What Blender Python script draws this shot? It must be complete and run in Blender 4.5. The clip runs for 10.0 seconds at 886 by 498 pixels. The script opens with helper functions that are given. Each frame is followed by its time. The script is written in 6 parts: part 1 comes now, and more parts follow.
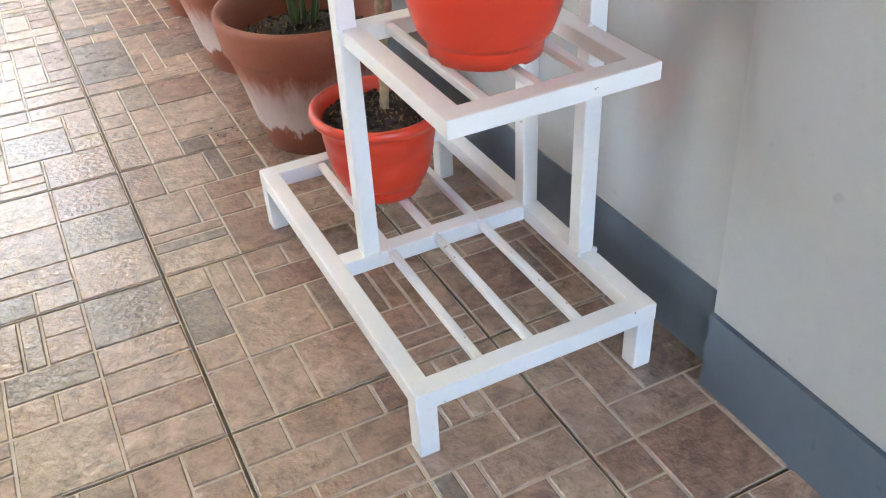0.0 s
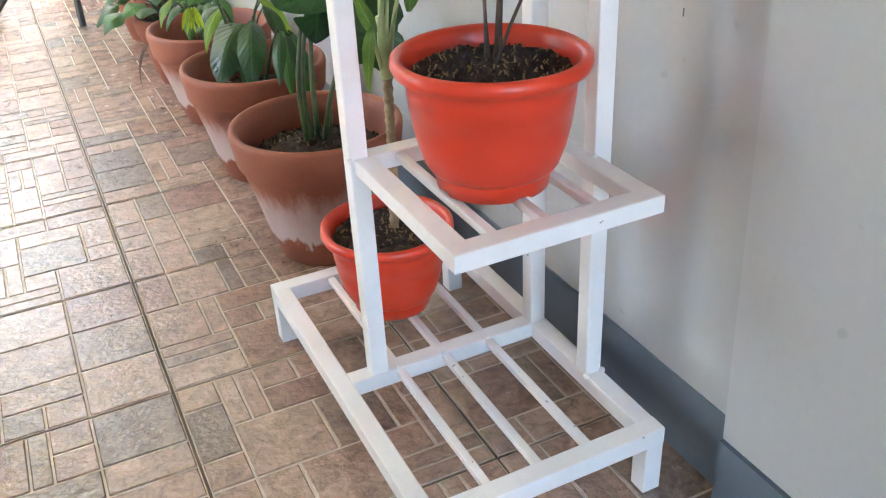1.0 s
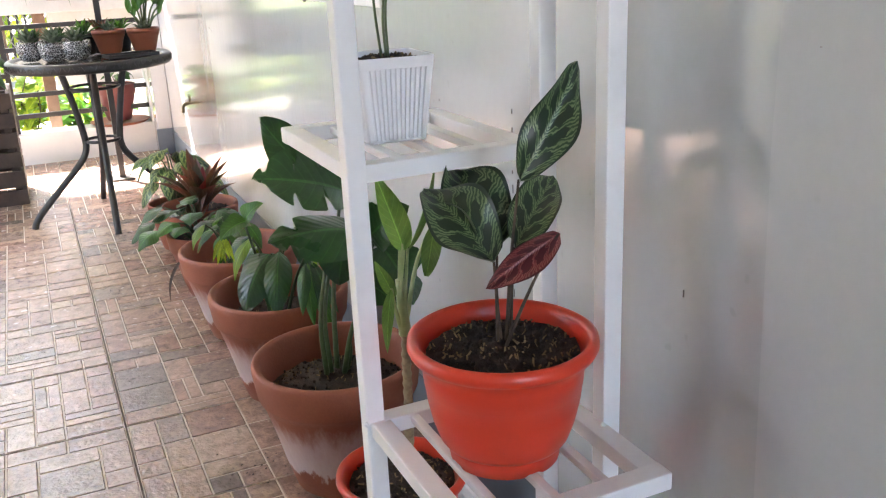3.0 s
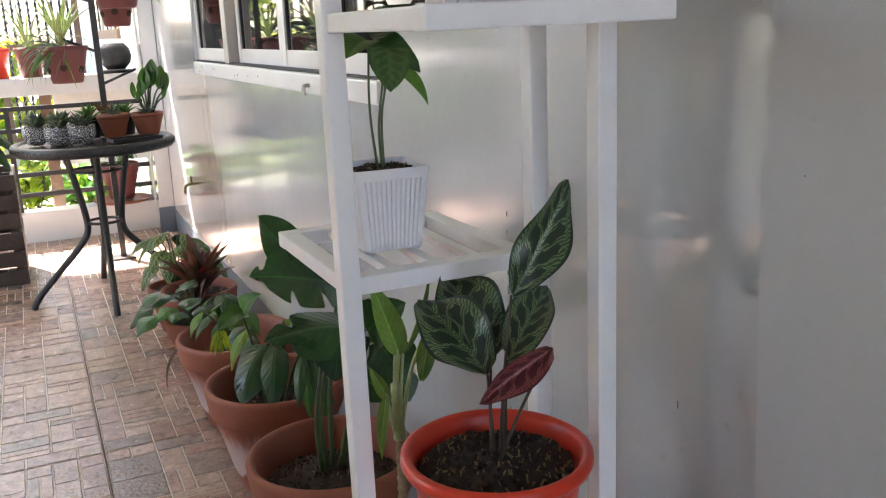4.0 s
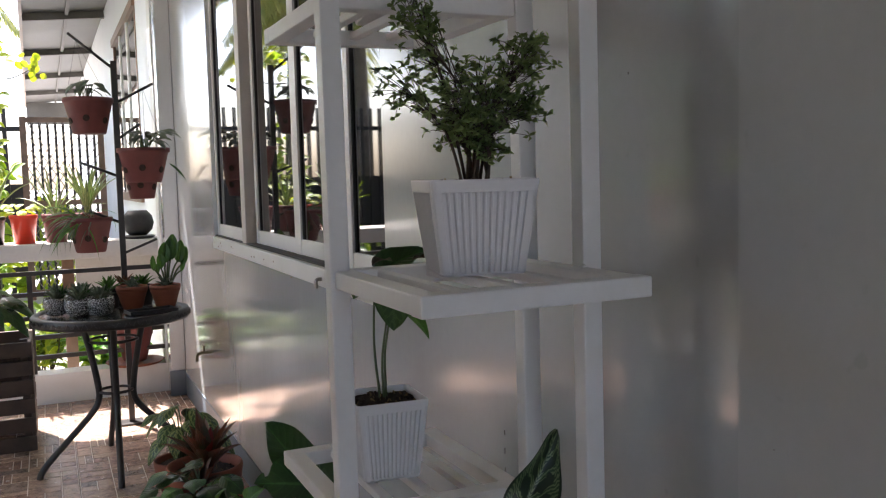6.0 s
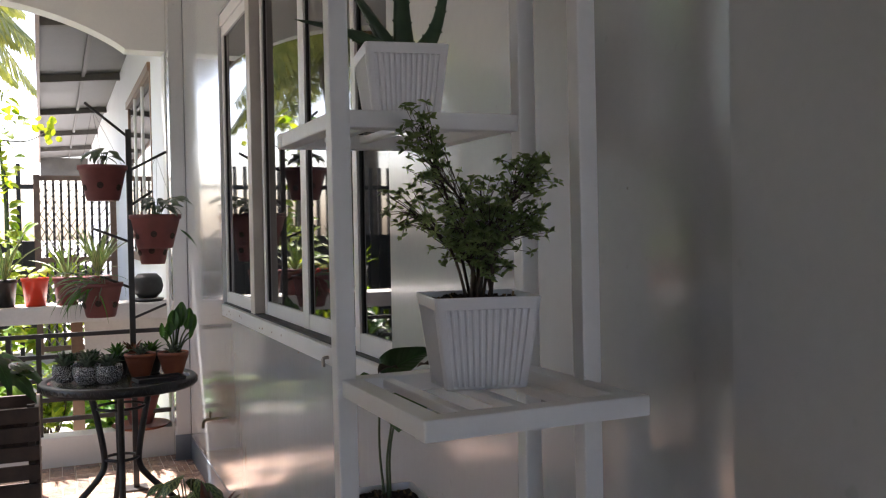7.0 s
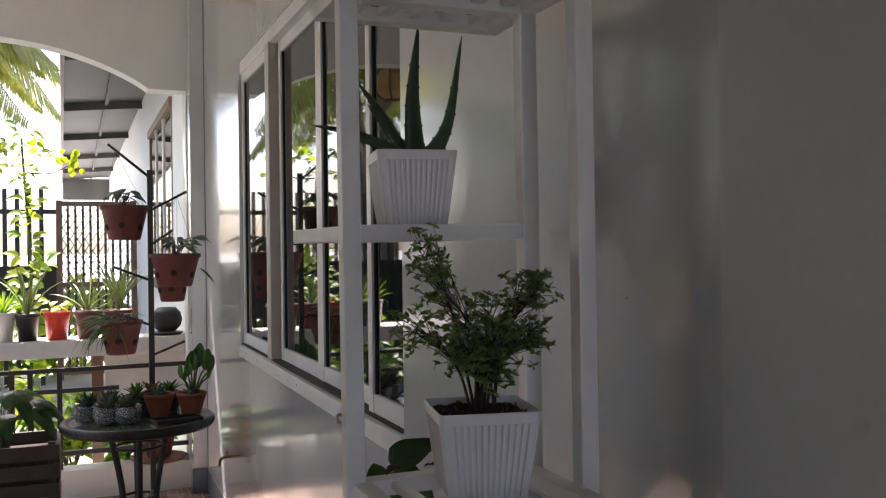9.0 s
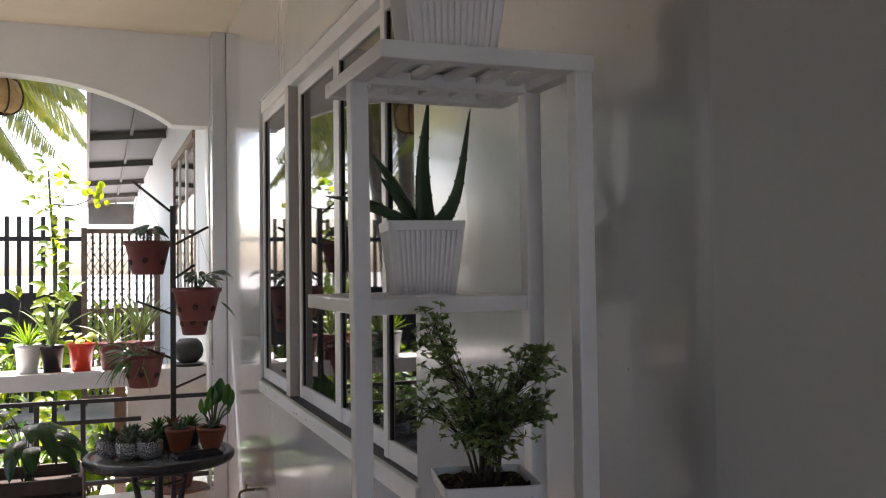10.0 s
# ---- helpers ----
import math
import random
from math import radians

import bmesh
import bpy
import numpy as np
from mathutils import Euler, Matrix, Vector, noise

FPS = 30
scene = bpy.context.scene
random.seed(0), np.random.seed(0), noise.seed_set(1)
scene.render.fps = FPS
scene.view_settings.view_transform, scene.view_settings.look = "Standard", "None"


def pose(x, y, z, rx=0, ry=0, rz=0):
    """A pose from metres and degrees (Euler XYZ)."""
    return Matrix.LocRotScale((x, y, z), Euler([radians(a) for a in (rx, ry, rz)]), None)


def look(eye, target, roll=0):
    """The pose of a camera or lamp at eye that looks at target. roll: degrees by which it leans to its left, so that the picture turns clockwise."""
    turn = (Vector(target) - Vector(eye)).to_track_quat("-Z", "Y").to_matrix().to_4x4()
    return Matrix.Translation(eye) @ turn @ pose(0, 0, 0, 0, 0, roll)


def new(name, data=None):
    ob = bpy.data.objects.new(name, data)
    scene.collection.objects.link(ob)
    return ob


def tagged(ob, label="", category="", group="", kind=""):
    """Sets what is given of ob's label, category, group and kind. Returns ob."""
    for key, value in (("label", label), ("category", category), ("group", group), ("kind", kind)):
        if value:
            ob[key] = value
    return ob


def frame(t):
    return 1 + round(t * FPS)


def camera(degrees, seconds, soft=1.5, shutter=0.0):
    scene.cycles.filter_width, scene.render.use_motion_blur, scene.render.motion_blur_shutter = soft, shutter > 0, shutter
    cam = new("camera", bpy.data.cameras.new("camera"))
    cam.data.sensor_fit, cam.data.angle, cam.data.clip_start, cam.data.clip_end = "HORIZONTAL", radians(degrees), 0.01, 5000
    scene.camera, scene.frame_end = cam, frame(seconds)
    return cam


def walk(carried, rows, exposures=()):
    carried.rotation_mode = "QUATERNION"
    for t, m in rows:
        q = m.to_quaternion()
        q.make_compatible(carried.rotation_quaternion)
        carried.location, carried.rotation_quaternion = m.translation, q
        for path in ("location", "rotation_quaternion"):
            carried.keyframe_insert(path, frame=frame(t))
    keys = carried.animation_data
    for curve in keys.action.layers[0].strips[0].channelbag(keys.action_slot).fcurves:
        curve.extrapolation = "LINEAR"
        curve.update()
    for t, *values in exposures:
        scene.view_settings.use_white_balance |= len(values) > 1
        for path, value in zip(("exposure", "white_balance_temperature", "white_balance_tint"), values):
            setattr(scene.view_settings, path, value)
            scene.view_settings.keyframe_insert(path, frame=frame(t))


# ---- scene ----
cam = camera(52.8, 10.0, soft=1.2)
PATH = [
    (0, (-0.311, -0.897, 0.775), (0.386, 0.576, -0.385), -2.8),
    (0.5, (-0.311, -0.892, 0.798), (0.399, 0.636, -0.279), -2.75),
    (1, (-0.303, -0.888, 0.818), (0.428, 0.685, -0.177), -2.75),
    (1.5, (-0.299, -0.887, 0.84), (0.446, 0.727, -0.077), -2.7),
    (2, (-0.299, -0.89, 0.867), (0.462, 0.762, 0.037), -2.4),
    (2.5, (-0.297, -0.892, 0.896), (0.476, 0.803, 0.165), -2.45),
    (2.7, (-0.297, -0.894, 0.911), (0.477, 0.817, 0.222), -2.4),
    (4, (-0.285, -0.893, 0.979), (0.514, 0.875, 0.493), -2.3),
    (4.5, (-0.284, -0.896, 1.001), (0.522, 0.889, 0.591), -2.05),
    (5, (-0.286, -0.907, 1.03), (0.523, 0.894, 0.709), -2.0),
    (5.5, (-0.287, -0.923, 1.066), (0.524, 0.89, 0.83), -1.7),
    (5.7, (-0.286, -0.932, 1.078), (0.523, 0.886, 0.872), -1.6),
    (7, (-0.294, -0.972, 1.163), (0.502, 0.864, 1.122), -1.0),
    (7.5, (-0.293, -0.979, 1.191), (0.485, 0.864, 1.184), -0.85),
    (8, (-0.296, -0.988, 1.221), (0.471, 0.859, 1.247), -0.65),
    (8.5, (-0.299, -1.004, 1.25), (0.465, 0.845, 1.268), -0.6),
    (9, (-0.3, -1.023, 1.275), (0.46, 0.827, 1.271), -0.65),
    (9.5, (-0.299, -1.042, 1.304), (0.446, 0.815, 1.311), -0.7),
    (10, (-0.299, -1.07, 1.341), (0.417, 0.797, 1.384), -0.6),
]
EXPOSURES = [(0.0, 5.08, 6450, 11), (1.5, 5.05, 6450, 12), (2.5, 4.8, 6500, 15), (4.0, 3.95, 6500, 17), (5.0, 3.38, 6450, 18), (5.5, 3.03, 6450, 18), (7.0, 2.5, 6400, 19), (10.0, 2.35, 6400, 20)]
walk(cam, [(t, look(eye, target, roll)) for t, eye, target, roll in PATH], EXPOSURES)

# ---- daylight ----
SUN_WAY = Vector((-0.20, 0.42, 0.88)).normalized()
world = bpy.data.worlds.new("sky")
scene.world = world
world.use_nodes = True
wn = world.node_tree
sky = wn.nodes.new("ShaderNodeTexSky")
sky.sky_type, sky.sun_disc = "NISHITA", False
sky.sun_elevation = math.asin(SUN_WAY.z)
sky.sun_rotation = math.atan2(SUN_WAY.x, SUN_WAY.y)
sky.dust_density = 3.0
wn.nodes["Background"].inputs["Strength"].default_value = 0.15
wn.links.new(sky.outputs[0], wn.nodes["Background"].inputs["Color"])
sun_data = bpy.data.lights.new("sun", "SUN")
sun_data.energy, sun_data.angle, sun_data.color = 5.0, radians(0.6), (1.0, 0.95, 0.87)
sun = new("sun", sun_data)
sun.matrix_world = look(SUN_WAY * 30, (0, 0, 0))


# ---- materials ----
def mat(name, low, high, scale=20.0, rough=0.5, bump=0.1, grain=200.0, metal=0.0, rvar=0.1, coat=0.0, spec=0.5):
    """Two scales of noise between two base colours, with a fine relief."""
    m = bpy.data.materials.new(name)
    m.use_nodes = True
    nt = m.node_tree
    b = nt.nodes["Principled BSDF"]
    co = nt.nodes.new("ShaderNodeTexCoord")
    n1, n2 = nt.nodes.new("ShaderNodeTexNoise"), nt.nodes.new("ShaderNodeTexNoise")
    n1.inputs["Scale"].default_value, n1.inputs["Detail"].default_value = scale, 5
    n2.inputs["Scale"].default_value, n2.inputs["Detail"].default_value = grain, 3
    ramp = nt.nodes.new("ShaderNodeValToRGB")
    ramp.color_ramp.elements[0].position, ramp.color_ramp.elements[1].position = 0.3, 0.7
    ramp.color_ramp.elements[0].color, ramp.color_ramp.elements[1].color = (*low, 1), (*high, 1)
    mix = nt.nodes.new("ShaderNodeMath")
    mix.operation, mix.inputs[1].default_value = "MULTIPLY_ADD", 0.25
    sub = nt.nodes.new("ShaderNodeMath")
    sub.operation, sub.inputs[1].default_value = "SUBTRACT", 0.125
    rr = nt.nodes.new("ShaderNodeMapRange")
    rr.inputs["To Min"].default_value, rr.inputs["To Max"].default_value = max(0.02, rough - rvar), min(1, rough + rvar)
    bp = nt.nodes.new("ShaderNodeBump")
    bp.inputs["Strength"].default_value, bp.inputs["Distance"].default_value = bump, 0.002
    L = nt.links.new
    L(co.outputs["Object"], n1.inputs["Vector"]), L(co.outputs["Object"], n2.inputs["Vector"])
    L(n2.outputs[0], mix.inputs[0]), L(n1.outputs[0], mix.inputs[2]), L(mix.outputs[0], sub.inputs[0])
    L(sub.outputs[0], ramp.inputs[0]), L(ramp.outputs[0], b.inputs["Base Color"])
    L(n1.outputs[0], rr.inputs[0]), L(rr.outputs[0], b.inputs["Roughness"])
    L(n2.outputs[0], bp.inputs["Height"]), L(bp.outputs[0], b.inputs["Normal"])
    b.inputs["Metallic"].default_value, b.inputs["Coat Weight"].default_value = metal, coat
    b.inputs["Specular IOR Level"].default_value = spec
    return m


def node(nt, kind, **values):
    n = nt.nodes.new(kind)
    for key, value in values.items():
        n.inputs[key].default_value = value
    return n


def foliage_mat(name, low, high, scale=25.0, rough=0.35, thin=0.35):
    """Leaf: glossy skin over a translucent blade."""
    m = mat(name, low, high, scale, rough, 0.15, 120.0)
    nt = m.node_tree
    b, out = nt.nodes["Principled BSDF"], nt.nodes["Material Output"]
    L = nt.links.new

    def calc(op, *args):
        n = nt.nodes.new("ShaderNodeMath")
        n.operation = op
        for k, v in enumerate(args):
            if isinstance(v, (int, float)):
                n.inputs[k].default_value = v
            else:
                L(v, n.inputs[k])
        return n.outputs[0]

    # midrib, side veins and a tone of its own for each leaf
    co = next(n for n in nt.nodes if n.type == "TEX_COORD")
    uv = nt.nodes.new("ShaderNodeSeparateXYZ")
    L(co.outputs["UV"], uv.inputs[0])
    off = calc("MULTIPLY", calc("ABSOLUTE", calc("SUBTRACT", uv.outputs["X"], 0.5)), 2.0)
    rib = calc("LESS_THAN", off, 0.045)
    side = calc("ABSOLUTE", calc("SUBTRACT", calc("FRACT", calc("SUBTRACT", calc("MULTIPLY", uv.outputs["Y"], 9.0), calc("MULTIPLY", off, 2.2))), 0.5))
    vein = calc("MULTIPLY", calc("LESS_THAN", side, 0.06), calc("LESS_THAN", off, 0.93))
    info = nt.nodes.new("ShaderNodeObjectInfo")
    tone = calc("ADD", calc("MULTIPLY", info.outputs["Random"], 0.55), 0.72)
    gain = calc("MULTIPLY", tone, calc("ADD", calc("ADD", 1.0, calc("MULTIPLY", rib, 0.8)), calc("MULTIPLY", vein, 0.28)))
    first = next(n for n in nt.nodes if n.type == "VALTORGB")
    shade = nt.nodes.new("ShaderNodeVectorMath")
    shade.operation = "SCALE"
    L(first.outputs[0], shade.inputs[0]), L(gain, shade.inputs["Scale"]), L(shade.outputs[0], b.inputs["Base Color"])
    relief = node(nt, "ShaderNodeBump", Strength=0.35, Distance=0.0012)
    old = next(n for n in nt.nodes if n.type == "BUMP" and n != relief)
    L(calc("MINIMUM", calc("MULTIPLY", side, 3.0), calc("MULTIPLY", off, 5.0)), relief.inputs["Height"])
    L(old.outputs[0], relief.inputs["Normal"]), L(relief.outputs[0], b.inputs["Normal"])
    tr = nt.nodes.new("ShaderNodeBsdfTranslucent")
    ms = nt.nodes.new("ShaderNodeMixShader")
    ms.inputs[0].default_value = thin
    hs = node(nt, "ShaderNodeHueSaturation", Hue=0.48, Saturation=1.15, Value=1.8)
    L(shade.outputs[0], hs.inputs["Color"])
    nt.links.new(hs.outputs[0], tr.inputs["Color"])
    nt.links.new(b.outputs[0], ms.inputs[1]), nt.links.new(tr.outputs[0], ms.inputs[2])
    nt.links.new(ms.outputs[0], out.inputs["Surface"])
    return m


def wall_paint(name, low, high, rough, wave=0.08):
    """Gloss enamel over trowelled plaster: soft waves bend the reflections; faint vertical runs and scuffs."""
    m = mat(name, low, high, 1.3, rough, 0.0, 60.0, rvar=0.05, coat=0.0)
    nt = m.node_tree
    b = nt.nodes["Principled BSDF"]
    co = next(n for n in nt.nodes if n.type == "TEX_COORD")
    mp = nt.nodes.new("ShaderNodeMapping")
    mp.inputs["Scale"].default_value = (1, 2.2, 0.7)
    big = node(nt, "ShaderNodeTexNoise", Scale=2.2, Detail=1.5)
    bp = node(nt, "ShaderNodeBump", Strength=wave, Distance=0.05)
    old = next(n for n in nt.nodes if n.type == "BUMP")
    nt.links.new(co.outputs["Object"], mp.inputs[0]), nt.links.new(mp.outputs[0], big.inputs["Vector"])
    nt.links.new(big.outputs[0], bp.inputs["Height"]), nt.links.new(old.outputs[0], bp.inputs["Normal"])
    strokes = nt.nodes.new("ShaderNodeMapping")
    strokes.inputs["Scale"].default_value = (1, 16, 1.3)
    brush = node(nt, "ShaderNodeTexNoise", Scale=2.5, Detail=3.0)
    bp2 = node(nt, "ShaderNodeBump", Strength=wave, Distance=0.006)
    nt.links.new(co.outputs["Object"], strokes.inputs[0]), nt.links.new(strokes.outputs[0], brush.inputs["Vector"])
    nt.links.new(brush.outputs[0], bp2.inputs["Height"]), nt.links.new(bp.outputs[0], bp2.inputs["Normal"])
    nt.links.new(bp2.outputs[0], b.inputs["Normal"])
    spots = node(nt, "ShaderNodeTexNoise", Scale=38.0, Detail=1.0)
    sr = nt.nodes.new("ShaderNodeValToRGB")
    sr.color_ramp.elements[0].position, sr.color_ramp.elements[1].position = 0.74, 0.80
    mixc = nt.nodes.new("ShaderNodeMix")
    mixc.data_type = "RGBA"
    ramp = next(n for n in nt.nodes if n.type == "VALTORGB" and n != sr)
    nt.links.new(co.outputs["Object"], spots.inputs["Vector"]), nt.links.new(spots.outputs[0], sr.inputs[0])
    nt.links.new(sr.outputs[0], mixc.inputs["Factor"]), nt.links.new(ramp.outputs[0], mixc.inputs["A"])
    mixc.inputs["B"].default_value = (low[0] * 0.96, low[1] * 0.96, low[2] * 0.95, 1)
    nt.links.new(mixc.outputs["Result"], b.inputs["Base Color"])
    return m


# Same paint tone; the window wall's base is raised 1.15x for brighter daylight there.
WALL = wall_paint("pale_enamel_wall_lit", (0.476, 0.500, 0.510), (0.540, 0.565, 0.576), 0.22)
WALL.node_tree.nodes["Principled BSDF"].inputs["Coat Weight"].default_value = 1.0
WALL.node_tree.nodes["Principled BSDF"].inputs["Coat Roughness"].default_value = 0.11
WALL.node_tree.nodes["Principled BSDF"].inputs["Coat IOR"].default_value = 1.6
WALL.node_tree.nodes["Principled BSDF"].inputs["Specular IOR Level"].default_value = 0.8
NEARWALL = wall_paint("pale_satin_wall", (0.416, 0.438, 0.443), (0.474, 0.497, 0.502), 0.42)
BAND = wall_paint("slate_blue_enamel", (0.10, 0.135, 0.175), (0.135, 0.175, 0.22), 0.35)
CEIL = mat("cream_ceiling", (0.66, 0.58, 0.44), (0.74, 0.66, 0.52), 2.0, 0.7, 0.05, 80.0)
ARCH = mat("white_arch_paint", (0.62, 0.64, 0.63), (0.70, 0.72, 0.71), 2.0, 0.5, 0.08, 60.0)
ENAMEL = mat("white_enamel_steel", (0.76, 0.765, 0.765), (0.84, 0.85, 0.855), 9.0, 0.36, 0.25, 90.0)
FRAME = mat("white_window_aluminium", (0.70, 0.70, 0.68), (0.8, 0.8, 0.79), 6.0, 0.35, 0.03, 200.0)
JOINT = mat("dark_joint", (0.09, 0.062, 0.045), (0.15, 0.11, 0.08), 30.0, 0.8, 0.4, 300.0)
GROUT = mat("cream_grout", (0.44, 0.35, 0.27), (0.56, 0.46, 0.36), 25.0, 0.4, 0.3, 400.0)
RED = mat("orange_red_plastic", (0.62, 0.042, 0.017), (0.68, 0.052, 0.021), 4.0, 0.33, 0.02, 300.0, rvar=0.05)
WHITEP = mat("white_pot_plastic", (0.72, 0.72, 0.74), (0.80, 0.80, 0.82), 8.0, 0.4, 0.02, 200.0, rvar=0.05)
SOIL = mat("dark_potting_soil", (0.018, 0.011, 0.008), (0.055, 0.034, 0.024), 90.0, 0.95, 1.0, 350.0)
HULL = mat("rice_hull_flakes", (0.16, 0.10, 0.045), (0.32, 0.22, 0.11), 60.0, 0.8, 0.2, 300.0)
BLACK = mat("black_powder_coat", (0.012, 0.011, 0.011), (0.03, 0.027, 0.026), 14.0, 0.38, 0.2, 150.0)
WOOD = mat("dark_stained_wood", (0.028, 0.018, 0.013), (0.07, 0.045, 0.032), 9.0, 0.6, 0.5, 60.0)
# Opaque near-black base stands for the tint and the unlit room behind.
GLASS = mat("tinted_glass", (0.012, 0.012, 0.013), (0.016, 0.016, 0.017), 0.5, 0.02, 0.0, 50.0, rvar=0.005)
GLASS.node_tree.nodes["Principled BSDF"].inputs["IOR"].default_value = 1.85
RUBBER = mat("black_seal", (0.01, 0.01, 0.01), (0.02, 0.02, 0.02), 30.0, 0.6, 0.1, 100.0)


def terracotta(name, chalk):
    """Fired clay with turning rings; chalk: height range of the lime bloom."""
    m = mat(name, (0.215, 0.060, 0.030), (0.30, 0.092, 0.047), 7.0, 0.62, 0.3, 220.0)
    nt = m.node_tree
    b = nt.nodes["Principled BSDF"]
    if not chalk:
        return m
    co = next(n for n in nt.nodes if n.type == "TEX_COORD")
    ramp = next(n for n in nt.nodes if n.type == "VALTORGB")
    sep = nt.nodes.new("ShaderNodeSeparateXYZ")
    mp = nt.nodes.new("ShaderNodeMapping")
    mp.inputs["Scale"].default_value = (1, 1, 0.25)
    nz = node(nt, "ShaderNodeTexNoise", Scale=38.0, Detail=6.0, Roughness=0.65)
    add = nt.nodes.new("ShaderNodeMath")
    add.operation, add.inputs[1].default_value = "MULTIPLY_ADD", 0.11
    band = nt.nodes.new("ShaderNodeValToRGB")
    r = band.color_ramp
    lo, hi = chalk
    r.elements[0].position, r.elements[0].color = (lo - 0.004 + 0.055) / 0.4, (0, 0, 0, 1)
    r.elements[1].position, r.elements[1].color = (hi + 0.03 + 0.055) / 0.4, (0, 0, 0, 1)
    e = r.elements.new((lo + 0.005 + 0.055) / 0.4)
    e.color = (0.85, 0.85, 0.85, 1)
    e = r.elements.new((hi - 0.01 + 0.055) / 0.4)
    e.color = (0.5, 0.5, 0.5, 1)
    div = nt.nodes.new("ShaderNodeMath")
    div.operation, div.inputs[1].default_value = "DIVIDE", 0.4
    mx = nt.nodes.new("ShaderNodeMix")
    mx.data_type = "RGBA"
    mx.inputs["B"].default_value = (0.58, 0.49, 0.46, 1)
    L = nt.links.new
    L(co.outputs["Object"], sep.inputs[0]), L(co.outputs["Object"], mp.inputs[0]), L(mp.outputs[0], nz.inputs["Vector"])
    L(nz.outputs[0], add.inputs[0]), L(sep.outputs["Z"], add.inputs[2]), L(add.outputs[0], div.inputs[0])
    L(div.outputs[0], band.inputs[0]), L(band.outputs[0], mx.inputs["Factor"])
    L(ramp.outputs[0], mx.inputs["A"]), L(mx.outputs["Result"], b.inputs["Base Color"])
    return m


CLAY = terracotta("terracotta", None)
CLAY_CHALK = terracotta("limed_terracotta", (0.055, 0.135))
# Red clay tone, darkened further to stand for pots seen against the daylight.
CLAY_DARK = mat("backlit_red_clay", (0.11, 0.027, 0.026), (0.17, 0.044, 0.040), 10.0, 0.55, 0.25, 200.0)


# ---- shape helpers ----
def box(bm, x0, x1, y0, y1, z0, z1, bevel=0.0, m=None):
    made = bmesh.ops.create_cube(bm, size=1.0)["verts"]
    t = Matrix.Translation(((x0 + x1) / 2, (y0 + y1) / 2, (z0 + z1) / 2)) @ Matrix.Diagonal((x1 - x0, y1 - y0, z1 - z0, 1))
    bmesh.ops.transform(bm, matrix=(m or Matrix()) @ t, verts=made)
    if bevel:
        edges = list({e for v in made for e in v.link_edges})
        bmesh.ops.bevel(bm, geom=edges, offset=bevel, segments=2, affect="EDGES", profile=0.6)
    return bm


def lathe(bm, profile, seg=48, m=None, wobble=0.0):
    """Turns (radius, height) pairs round z."""
    m = m or Matrix()
    rings = []
    for r, z in profile:
        if r < 1e-5:
            rings.append([bm.verts.new(m @ Vector((0, 0, z)))])
            continue
        rings.append([bm.verts.new(m @ Vector((r * (1 + wobble * math.sin(3 * a + z * 20)) * math.cos(a), r * math.sin(a), z)))
                      for a in (2 * math.pi * k / seg for k in range(seg))])
    for a, b in zip(rings, rings[1:]):
        for k in range(seg):
            quad = [a[k % len(a)], a[(k + 1) % len(a)], b[(k + 1) % len(b)], b[k % len(b)]]
            quad = list(dict.fromkeys(quad))
            if len(quad) > 2:
                bm.faces.new(quad)
    return bm


def tube(bm, points, r0, r1=None, seg=8, cap=True):
    """A round bar along points, tapering from r0 to r1."""
    r1 = r0 if r1 is None else r1
    pts = [Vector(p) for p in points]
    rings, side = [], None
    for k, p in enumerate(pts):
        way = (pts[min(k + 1, len(pts) - 1)] - pts[max(k - 1, 0)]).normalized()
        if side is None:
            side = way.orthogonal().normalized()
        side = (side - way * side.dot(way)).normalized()
        up = way.cross(side)
        r = r0 + (r1 - r0) * k / max(1, len(pts) - 1)
        rings.append([bm.verts.new(p + r * (math.cos(a) * side + math.sin(a) * up)) for a in (2 * math.pi * j / seg for j in range(seg))])
    for a, b in zip(rings, rings[1:]):
        for k in range(seg):
            bm.faces.new((a[k], a[(k + 1) % seg], b[(k + 1) % seg], b[k]))
    if cap:
        bm.faces.new(rings[0][::-1]), bm.faces.new(rings[-1])
    return bm


def arc(points, n=8):
    """A smooth curve through a few points."""
    p = [Vector(q) for q in points]
    p = [2 * p[0] - p[1]] + p + [2 * p[-1] - p[-2]]
    out = []
    for k in range(1, len(p) - 2):
        for j in range(n):
            t = j / n
            a, b, c, d = p[k - 1:k + 3]
            out.append(0.5 * (2 * b + (c - a) * t + (2 * a - 5 * b + 4 * c - d) * t * t + (3 * b - a - 3 * c + d) * t ** 3))
    return out + [p[-2]]


def smooth(bm, flat=False):
    for f in bm.faces:
        f.smooth = not flat
    return bm


def part(name, bm, material, parent=None, label="", at=None):
    """Links a bmesh as one mesh object under a thing or a part."""
    me = bpy.data.meshes.new(name)
    bm.to_mesh(me)
    bm.free()
    me.materials.append(material)
    ob = new(name, me)
    if parent is not None:
        ob.parent = parent
    if at is not None:
        ob.matrix_basis = at
    if label:
        ob["label"] = label
    return ob


def thing(name, at, label, category, group="", kind=""):
    ob = new(name)
    ob.matrix_basis = at if isinstance(at, Matrix) else Matrix.Translation(at)
    return tagged(ob, label, category, group, kind)


def B():
    return bmesh.new()


